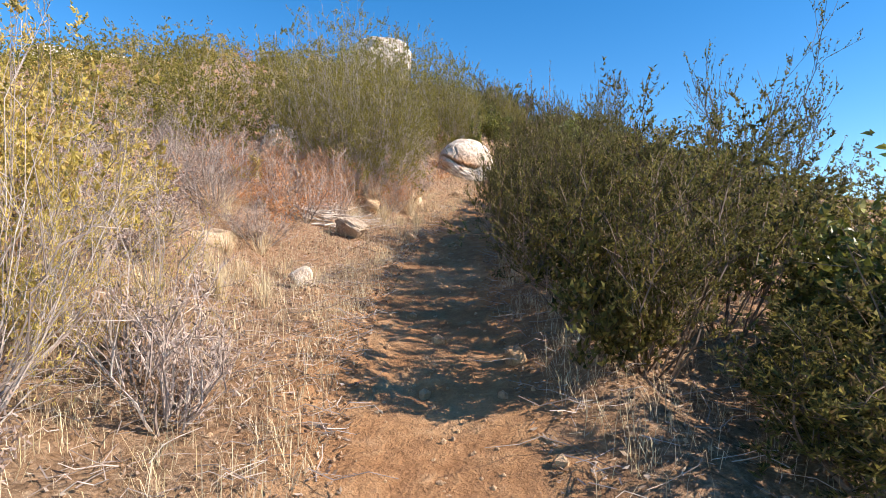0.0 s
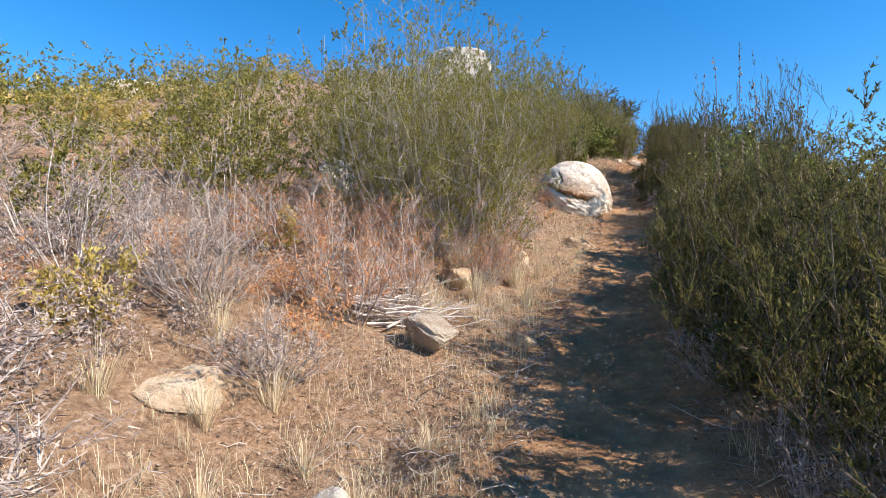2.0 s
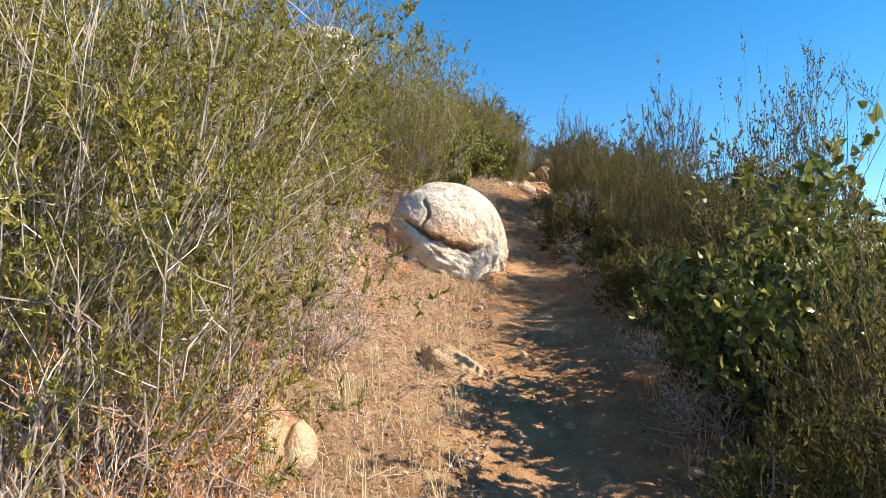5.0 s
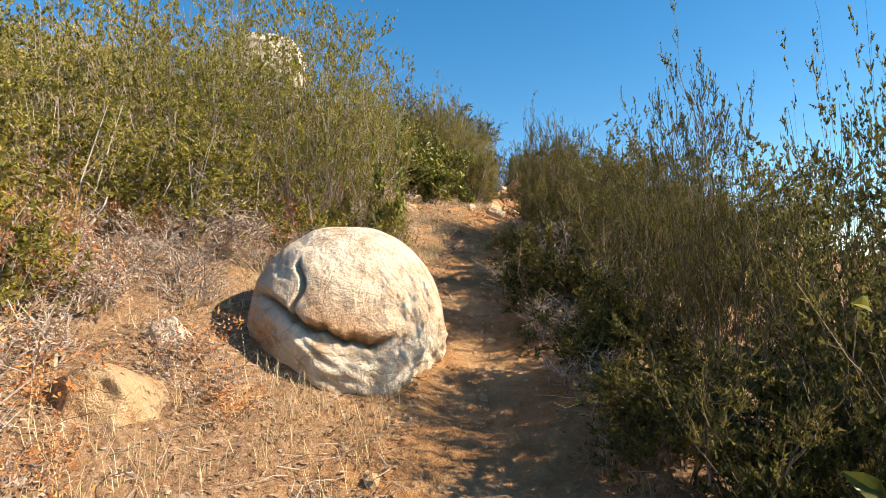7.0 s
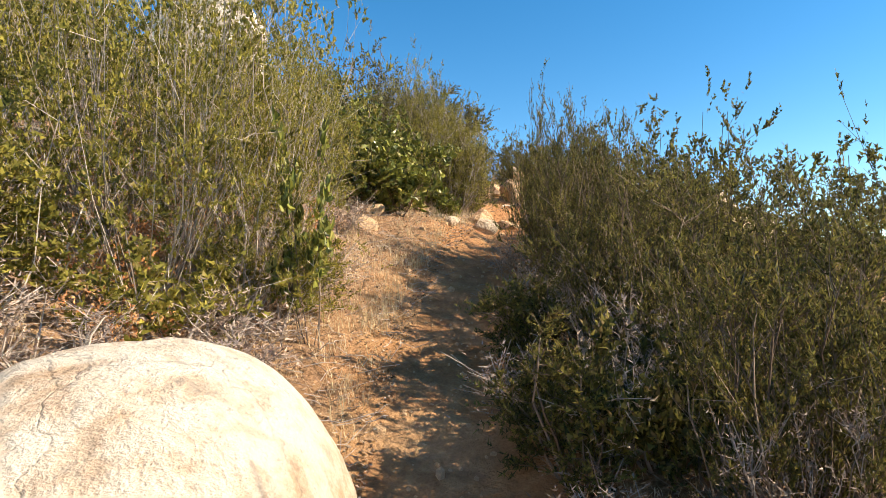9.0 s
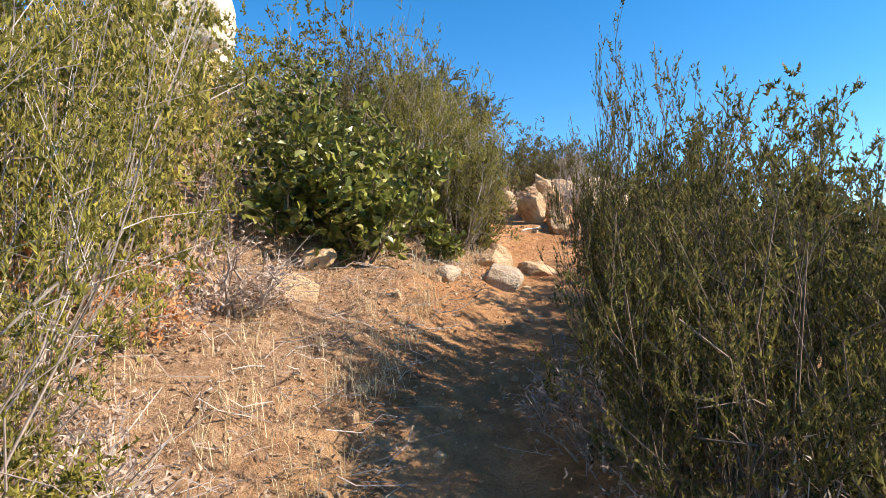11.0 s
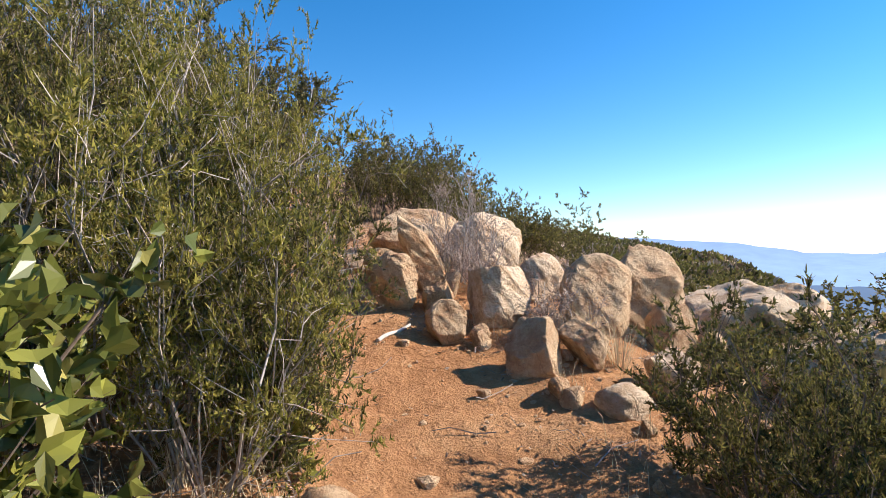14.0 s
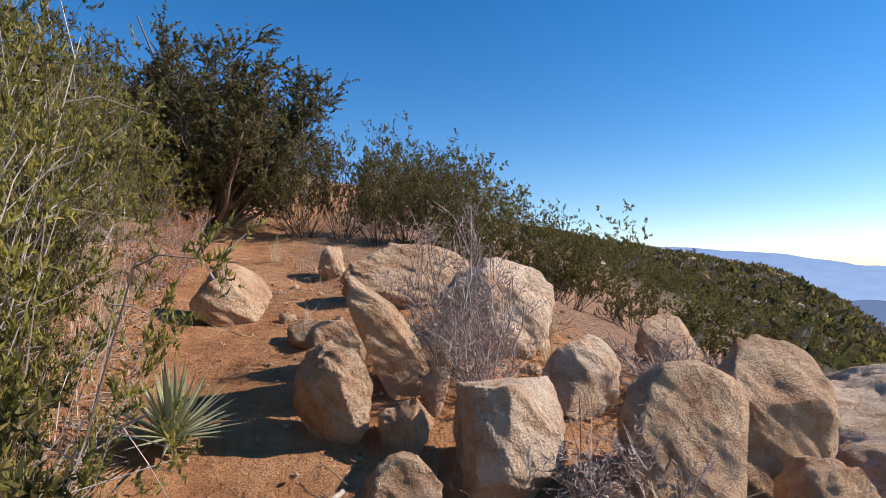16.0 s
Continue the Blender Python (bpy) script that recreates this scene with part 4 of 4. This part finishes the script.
row("chamise", OLIVE, CH + "on the upper bank", [(-3.6, 11.9, 1.9, 1.9), (-3.0, 13.0, 1.5, 1.6), (-4.2, 12.9, 2.0, 1.9), (-4.0, 14.3, 2.0, 1.9), (-4.6, 9.0, 1.8, 1.8), (-4.9, 10.6, 2.0, 1.9), (-4.0, 16.6, 2.4, 2.0), (-2.3, 13.0, 0.8, 0.9), (-3.3, 18.6, 2.2, 1.9), (-2.3, 18.9, 1.9, 1.7)], None, 1)

row("dry", GREY_DRY, "dead grey twiggy shrub among the boulders", [(3.05, 22.35, 0.7, 0.7), (3.2, 21.35, 0.4, 0.5), (4.1, 22.35, 0.4, 0.6)])

row("chamise", OLIVE, CH + "on the bank before the bend", [(-0.7, 17.75, 1.7, 1.1), (-0.95, 17.2, 1.5, 1.0)])
row("wispy", GREEN, TALL, [(1.9, 17.65, 1.9, 0.7), (2.2, 17.9, 1.9, 0.7)], BROWN_BARK)
# ---- the scrub of the hillside ----
rng = np.random.default_rng(11)
KEEP = [(o.location.x, o.location.y, 0.75) for o in scene.objects if o.parent is None and o.type in ("EMPTY", "MESH") and o.get("category") in ("shrub", "bush", "boulder")]


def scatter(count, xs, ys, gap, clear, seed):
    """Places on the hillside that keep apart from one another, from the path and from what stands there."""
    r = np.random.default_rng(seed)
    out = []
    for _ in range(count * 12):
        x, y = r.uniform(*xs), r.uniform(*ys)
        off = abs(x - float(trail(np.clip(y, -12, 45))[0]))
        if off < clear or (19.5 < y < 26.5 and 0.6 < x < 6.8):
            continue
        if -3.4 < x < -0.5 and 3.2 < y < 6.4:
            continue
        # a gap in the scrub below the crest boulder
        if 19.0 < y < 28.0 and abs(x + 0.5 * (y - 16.5)) < 1.9:
            continue
        if any((x - a) ** 2 + (y - b) ** 2 < max(gap, g) ** 2 for a, b, g in KEEP):
            continue
        KEEP.append((x, y, gap))
        out.append((x, y))
        if len(out) == count:
            break
    return out


LOOKS = [("chamise", OLIVE, CH + "on the hillside", 1.35, 1.5), ("chamise", YELLOW, "yellowing olive shrub on the hillside", 1.15, 1.4), ("dry", GREY_DRY, "withered grey-brown shrub on the hillside", 0.9, 1.3),
         ("chamise", OLIVE, CH + "on the hillside", 1.6, 1.6), ("chamise", GREEN, "dark green fine-leaved shrub on the hillside", 1.5, 1.5), ("dry", RUST, "rust-brown withered shrub on the hillside", 0.8, 1.1)]


def cover(places, detail, big=1.0, looks=(0, 1, 2, 3, 4, 5)):
    for x, y in places:
        kind, leaf, label, h, w = LOOKS[looks[int(rng.integers(len(looks)))]]
        s = rng.uniform(0.8, 1.25) * big
        shrub(kind, x, y, h * s, w * s * rng.uniform(0.9, 1.15), label, "shrub", leaf, None, detail, group="hillside shrubs")


cover(scatter(75, (-9.0, -2.0), (1.0, 29.0), 1.0, 2.3, 21), 1, 0.9, looks=(0, 1, 2, 3, 5, 1))
cover(scatter(20, (2.2, 7.0), (2.0, 19.0), 1.3, 2.4, 22), 1, looks=(4, 4, 0))
cover(scatter(18, (-3.0, 6.0), (28.0, 36.0), 1.3, 1.8, 23), 1, 1.15, looks=(4, 3, 0))


def join_scrub(name, label, places, leaf, big, seed, kind="chamise", h=1.3, detail=2):
    """Scrub too far off to tell one shrub from the next, as one mass."""
    r = np.random.default_rng(seed)
    vs, fs, n = [], [], 0
    wood, crown, h0, w0 = shrub_parts(kind, seed % 3, detail, leaf, GREY_BARK, h, h)
    co = np.empty(len(crown.data.vertices) * 3, np.float32)
    crown.data.vertices.foreach_get("co", co)
    co = co.reshape(-1, 3)
    quad = np.arange(len(co)).reshape(-1, 3)
    for x, y in places:
        a, k = r.uniform(0, 6.28), r.uniform(0.75, 1.3) * big
        c, s = np.cos(a) * k, np.sin(a) * k
        vs.append(np.stack((x + co[:, 0] * c - co[:, 1] * s, y + co[:, 0] * s + co[:, 1] * c, float(land_z(x, y)) + co[:, 2] * k * r.uniform(0.8, 1.2)), -1))
        fs.append(quad + n)
        n += len(co)
    return tagged(mesh_object(name, np.concatenate(vs), [np.concatenate(fs)], leaf), label, "scrub", kind="stuff")


join_scrub("olive_scrub", "olive-green scrub covering the upper hillside", scatter(190, (-19.0, -4.5), (5.0, 36.0), 1.05, 3.0, 24), OLIVE, 1.0, 1)
join_scrub("yellow_scrub", "yellowing scrub covering the upper hillside", scatter(150, (-19.0, -4.5), (5.0, 36.0), 1.0, 3.0, 27), YELLOW, 0.9, 2)
join_scrub("green_scrub", "dark green scrub below the path", scatter(90, (7.0, 26.0), (16.0, 50.0), 1.6, 2.0, 25), GREEN, 1.2, 3)
join_scrub("crest_scrub", "dark green scrub on the crest ahead", scatter(60, (-14.0, 14.0), (35.0, 52.0), 1.6, 1.0, 26), GREEN, 1.5, 4)


def bank(count, seed, near, reach, side, ys):
    """Places along one bank of the path."""
    r = np.random.default_rng(seed)
    y = r.uniform(*ys, count)
    x = trail(y)[0] + side * (near + reach * r.uniform(0, 1, count))
    clear = ~((x > -3.0) & (x < -1.0) & (y > 3.3) & (y < 6.0)) & ~((y > 13.0) & (y < 15.0) & (x > -1.6) & (x < 0.6))
    return list(zip(x[clear], y[clear]))


join_scrub("grey_undergrowth", "withered grey undergrowth between the shrubs", bank(230, 61, 1.35, 3.6, -1, (1.5, 26.0)), GREY_DRY, 0.85, 5, "dry", 0.6, 1)
join_scrub("rusty_undergrowth", "rust-brown undergrowth between the shrubs", bank(80, 62, 1.3, 2.8, -1, (5.5, 20.0)), RUST, 0.8, 6, "dry", 0.6, 1)
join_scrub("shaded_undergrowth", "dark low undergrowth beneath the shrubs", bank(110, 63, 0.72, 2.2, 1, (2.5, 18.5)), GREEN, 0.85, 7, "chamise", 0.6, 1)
join_scrub("straw_undergrowth", "dry straw-coloured undergrowth on the hillside", bank(40, 64, 2.0, 4.5, -1, (2.0, 27.0)), YELLOW, 0.9, 8, "chamise", 0.6, 1)


def hill_scrub(name, label, n, seed, leaf):
    """The scrub of the hill above, farther off: small ragged clumps."""
    r = np.random.default_rng(seed)
    x, y = r.uniform(-48, -13, n), r.uniform(4, 62, n)
    p = np.repeat(np.stack((x, y, land_z(x, y)), -1), 26, 0)
    size = np.repeat(r.uniform(0.5, 1.0, n), 26)[:, None]
    p = p + r.normal(size=p.shape) * np.array([0.35, 0.35, 0.0]) * size
    p[:, 2:] += size * np.abs(r.normal(size=size.shape)) * 0.35
    way = unit(r.normal(size=p.shape) * np.array([0.7, 0.7, 0.3]) + np.array([0, 0, 0.7]))
    side = unit(np.cross(way, r.normal(size=p.shape)))
    v = np.stack((p - side * size * 0.05, p + way * size * 0.36, p + side * size * 0.05), 1).reshape(-1, 3)
    return tagged(mesh_object(name, v, [np.arange(len(p))[:, None] * 3 + np.array([[0, 1, 2]])], leaf), label, "scrub", kind="stuff")


hill_scrub("upper_olive_scrub", "olive scrub high on the hillside", 2400, 32, OLIVE)
hill_scrub("upper_yellow_scrub", "yellowed scrub high on the hillside", 2000, 33, YELLOW)


def far_scrub(name, label, n, seed, leaf):
    """The scrub of the far flank: a mass of small ragged clumps."""
    r = np.random.default_rng(seed)
    at = np.radians(r.uniform(8, 64, n))
    dist = 30 + 135 * np.sqrt(r.uniform(0, 1, n))
    x, y = 2 + dist * np.sin(at), 20 + dist * np.cos(at)
    z = land_z(x, y)
    p = np.repeat(np.stack((x, y, z), -1), 7, 0)
    size = np.repeat(r.uniform(0.6, 1.5, n), 7)[:, None]
    way = unit(r.normal(size=p.shape) * np.array([0.8, 0.8, 0.3]) + np.array([0, 0, 0.8]))
    side = unit(np.cross(way, r.normal(size=p.shape)))
    p = p + r.normal(size=p.shape) * np.array([0.4, 0.4, 0.05]) * size
    v = np.stack((p - side * size * 0.5, p + way * size * 1.3, p + side * size * 0.5), 1).reshape(-1, 3)
    i = np.arange(len(p))[:, None] * 3
    return tagged(mesh_object(name, v, [i + np.array([[0, 1, 2]])], leaf), label, "scrub", kind="stuff")


far_scrub("distant_scrub", "dark olive scrub covering the far hillside", 7000, 31, GREEN)
far_scrub("distant_dry_scrub", "dry brown scrub covering the far hillside", 2500, 34, LITTER)
# ---- grass, litter, stones ----
for k, (x, y, h, n) in enumerate(((-1.98, 4.15, 0.5, 150), (-1.8, 4.55, 0.38, 90), (-2.3, 4.6, 0.4, 90), (-2.2, 3.6, 0.45, 90), (-1.62, 4.15, 0.3, 60), (-1.75, 7.75, 0.36, 110), (-1.35, 7.7, 0.3, 80), (-2.4, 6.0, 0.4, 70),
                                  (-2.0, 5.6, 0.3, 60), (-3.0, 5.3, 0.45, 80), (-1.2, 8.2, 0.3, 70), (-1.0, 10.4, 0.3, 60), (-2.9, 13.6, 0.7, 120), (-2.2, 13.9, 0.4, 60), (1.15, 20.6, 0.36, 90), (1.0, 20.2, 0.3, 70),
                                  (3.3, 21.2, 0.4, 60), (2.85, 22.6, 0.3, 70), (4.9, 23.3, 0.35, 60), (3.9, 23.4, 0.25, 60), (0.85, 3.9, 0.3, 60), (0.7, 3.2, 0.25, 50), (3.32, 20.95, 0.42, 70), (3.1, 21.5, 0.22, 50), (2.75, 22.35, 0.3, 60), (3.6, 22.8, 0.25, 50), (-1.2, 9.55, 0.45, 110), (-1.15, 8.9, 0.5, 160), (-1.5, 8.4, 0.5, 160), (-1.75, 8.9, 0.55, 160), (-1.0, 8.5, 0.35, 120), (-1.9, 8.1, 0.45, 130), (-1.6, 5.3, 0.3, 110), (-2.2, 5.0, 0.35, 120), (-1.4, 5.9, 0.25, 90), (-2.6, 5.6, 0.4, 120), (-2.9, 6.2, 0.45, 120), (-0.95, 9.35, 0.35, 90), (-1.35, 10.0, 0.4, 90), (1.9, 26.6, 0.4, 60), (0.4, 25.4, 0.45, 80))):
    tuft(x, y, h, n, 100 + k, STRAW, "tuft of dry straw-coloured grass")



def strewn(name, label, category, count, seed, near, reach, mat, make):
    """Many small pieces strewn on both banks of the path."""
    r = np.random.default_rng(seed)
    y = r.uniform(0.8, 27.5, count)
    side = np.where(r.uniform(size=count) < 0.62, -1.0, 1.0)
    off = near + reach * r.uniform(0, 1, count) ** 1.5
    x = trail(y)[0] + side * off
    keep = ~((y > 19.6) & (x > 1.4) & (x < 6.0) & (r.uniform(size=count) < 0.85))
    x, y = x[keep], y[keep]
    v, f = make(r, np.stack((x, y, land_z(x, y)), -1))
    return tagged(mesh_object(name, v, f, mat), label, category, kind="stuff")


def flakes(r, p):
    n = len(p)
    a = r.uniform(0, 6.28, n)
    way = np.stack((np.cos(a), np.sin(a), r.normal(size=n) * 0.3), -1) * r.uniform(0.008, 0.022, n)[:, None]
    side = np.stack((-np.sin(a), np.cos(a), r.normal(size=n) * 0.5), -1) * r.uniform(0.004, 0.009, n)[:, None]
    p = p + np.array([0, 0, 0.012])
    v = np.stack((p - way, p + side, p + way + np.array([0, 0, 0.006]), p - side), 1).reshape(-1, 3)
    return v, [np.arange(n)[:, None] * 4 + np.array([[0, 1, 2, 3]])]


def straws(r, p):
    p = np.repeat(p, 11, 0) + r.normal(size=(len(p) * 11, 3)) * np.array([0.05, 0.05, 0.0])
    n = len(p)
    a = r.uniform(0, 6.28, n)
    out = np.stack((np.cos(a), np.sin(a), 0 * a), -1)
    l = r.uniform(0.05, 0.3, n)[:, None] * r.uniform(0.5, 1.0, n)[:, None]
    lean = r.uniform(0.1, 1.3, n)[:, None]
    side = np.stack((-np.sin(a), np.cos(a), 0 * a), -1) * 0.0012
    mid = p + np.array([0, 0, 0.55]) * l + out * lean * l * 0.4
    tip = p + np.array([0, 0, 0.95]) * l * (1 - 0.4 * lean) + out * lean * l
    p = p - np.array([0, 0, 0.02])
    v = np.stack((p - side, p + side, mid + side, mid - side, tip), 1).reshape(-1, 3)
    i = np.arange(n)[:, None] * 5
    return v, [i + np.array([[0, 1, 2, 3]]), i + np.array([[3, 2, 4]])]


def sticks(r, p):
    n = len(p)
    a = r.uniform(0, 6.28, n)
    l = r.uniform(0.08, 0.4, n)[:, None]
    way = np.stack((np.cos(a), np.sin(a), r.uniform(-0.05, 0.35, n)), -1)
    s = np.linspace(0, 1, 4)[None, :, None]
    lines = p[:, None] + np.array([0, 0, 0.015]) + way[:, None] * l[:, None] * s + r.normal(size=(n, 4, 3)) * 0.07 * l[:, None]
    v, f = tubes(lines, np.linspace(1, 0.5, 4)[None] * r.uniform(0.0015, 0.004, (n, 1)))
    return v, [f]


def grit(r, p):
    base, faces = sphere_points(1)
    n = len(p)
    size = r.uniform(0.005, 0.02, n) * (1 + 1.5 * (r.uniform(size=n) < 0.06))
    v = p[:, None] + base[None] * (size[:, None, None] * r.uniform(0.6, 1.2, (n, 1, 3))) * (1 + 0.25 * r.normal(size=(n, len(base), 1)) * 0.5)
    return v.reshape(-1, 3), [(np.arange(n)[:, None, None] * len(base) + faces[None]).reshape(-1, 3)]


strewn("leaf_litter", "fallen brown and grey leaves strewn on the banks", "litter", 34000, 51, 0.42, 1.9, LITTER, flakes)
strewn("dry_grass", "thin dry straw grass growing on the banks", "grass", 4200, 52, 0.6, 2.3, STRAW, straws)
strewn("dead_twigs", "dead grey twigs lying on the banks", "twigs", 4500, 53, 0.5, 1.7, GREY_BARK, sticks)
strewn("pebbles", "small pebbles and grit on the path", "pebbles", 2200, 54, 0.0, 1.2, TAN_ROCK, grit)


def strewn_by_heap(name, label, category, count, seed, mat, make):
    """Rubble and litter on the bare clay around the heap of boulders."""
    r = np.random.default_rng(seed)
    x, y = r.uniform(1.2, 5.4, count), r.uniform(18.4, 27.0, count)
    off = np.abs(x - trail(y)[0])
    keep = r.uniform(size=count) < 0.25 + 0.75 * np.clip((off - 0.2) / 0.7, 0, 1)
    x, y = x[keep], y[keep]
    v, f = make(r, np.stack((x, y, land_z(x, y)), -1))
    return tagged(mesh_object(name, v, f, mat), label, category, kind="stuff")


strewn_by_heap("rubble", "crumbs of broken rock on the clay around the boulders", "rubble", 1800, 55, TAN_ROCK, grit)
strewn_by_heap("heap_litter", "brown leaf litter between the boulders", "litter", 3500, 56, LITTER, flakes)
strewn_by_heap("heap_twigs", "thin dead twigs between the boulders", "twigs", 260, 57, GREY_BARK, sticks)


def brush_pile(x, y, seed):
    """Bleached dead branches heaped on the bank."""
    r = np.random.default_rng(seed)
    root = tagged(new("brush_pile"), "heap of bleached dead branches beside the path", "branches")
    root.location = (x, y, float(land_z(x, y)))
    for k in range(26):
        a = radians(35 + r.normal() * 22)
        l = r.uniform(0.5, 1.15)
        s = np.linspace(0, 1, 7)[:, None]
        start = np.array([r.uniform(-0.55, 0.05), r.uniform(-0.5, 0.1), 0.0])
        line = start + np.array([math.cos(a), math.sin(a), 0]) * l * s + r.normal(size=(7, 3)) * 0.018
        line[:, 2] = land_z(x + line[:, 0], y + line[:, 1]) - root.location.z + 0.02 + 0.012 * k * 0.6 + 0.10 * s[:, 0] * r.uniform(0, 1)
        lines = [line]
        v, f = tubes(np.array(lines), np.linspace(1, 0.3, 7)[None] * r.uniform(0.006, 0.013), 5)
        side = spawn(r, np.array(lines), 5, 0.3, 0.26, 0.7, 0.05)
        v2, f2 = tubes(side, np.linspace(1, 0.4, 4)[None] * 0.0035 * np.ones((5, 1)))
        mesh_object("branch", np.concatenate((v, v2)), [np.concatenate((f, f2 + len(v)))], PALE_WOOD, root)


brush_pile(-2.05, 7.55, 61)


def yucca(x, y, seed):
    """A rosette of stiff pointed blades."""
    r = np.random.default_rng(seed)
    root = tagged(new("yucca"), "spiky grey-green yucca rosette beside the path", "yucca")
    root.location = (x, y, float(land_z(x, y)) + 0.06)
    for k in range(90):
        turn, rise = k * 2.39996, radians(8 + 78 * ((k + 0.5) / 90) ** 1.2)
        l, w = 0.33 * r.uniform(0.75, 1.1), 0.011
        out = np.array([math.cos(turn) * math.cos(rise), math.sin(turn) * math.cos(rise), math.sin(rise)])
        side = np.array([-math.sin(turn), math.cos(turn), 0.0])
        face = np.cross(out, side)
        v = []
        for s, ww in ((0.0, 0.8), (0.35, 1.0), (0.7, 0.6), (1.0, 0.03)):
            c = out * l * s - np.array([0, 0, 0.10 * l]) * s * s * math.cos(rise)
            v += [c - side * w * ww - face * w * ww * 0.5, c, c + side * w * ww - face * w * ww * 0.5]
        f = [[3 * i + j, 3 * i + j + 1, 3 * i + j + 4, 3 * i + j + 3] for i in range(3) for j in range(2)]
        mesh_object("blade", v, [f], YUCCA_LEAF, root)


yucca(1.6, 22.12, 71)


def lying_stick(x0, y0, x1, y1, thick, seed):
    """A bare piece of branch on the path."""
    r = np.random.default_rng(seed)
    s = np.linspace(0, 1, 8)[:, None]
    line = np.array([x0, y0, 0.0]) * (1 - s) + np.array([x1, y1, 0.0]) * s + r.normal(size=(8, 3)) * 0.004
    line[:, 2] = land_z(line[:, 0], line[:, 1]) + thick * 0.9
    v, f = tubes(line[None], np.linspace(1, 0.75, 8)[None] * thick, 7)
    return tagged(mesh_object("stick", v, [f], PALE_WOOD, smooth=True), "bare pale stick lying on the orange path", "stick")


lying_stick(1.99, 21.54, 2.25, 21.74, 0.014, 5)


def flower_stalk(x, y, h, seed):
    """A withered flower stalk with small seed heads up its length."""
    r = np.random.default_rng(seed)
    root = tagged(new("flower_stalk"), "tall thin dry flower stalk with dark seed heads", "stalk", "flower stalks")
    root.location = (x, y, float(land_z(x, y)))
    s = np.linspace(0, 1, 12)[:, None]
    line = np.array([0.10 * r.normal(), 0.10 * r.normal(), h]) * s + 0.01 * r.normal(size=(12, 3)) * s
    line[0, 2] = -0.05
    v, f = tubes(line[None], np.linspace(1, 0.4, 12)[None] * 0.0045, 5)
    mesh_object("stem", v, [f], BROWN_BARK, root)
    base, faces = sphere_points(1)
    at = r.uniform(0.5, 1.0, 70)
    p, _ = along_lines(line[None], np.zeros(70, int), at)
    p = p + r.normal(size=p.shape) * 0.008
    v = p[:, None] + base[None] * (r.uniform(0.003, 0.009, (70, 1, 1)) * np.array([1, 1, 1.5]))
    tagged(mesh_object("seed_spike", v.reshape(-1, 3), [(np.arange(70)[:, None, None] * len(base) + faces[None]).reshape(-1, 3)], LITTER, root), kind="stuff")


for k, (x, y, h) in enumerate(((0.7, 8.06, 2.2), (0.6, 8.35, 2.1), (0.98, 8.4, 2.35), (0.85, 7.4, 1.95))):
    flower_stalk(x, y, h, 300 + k)
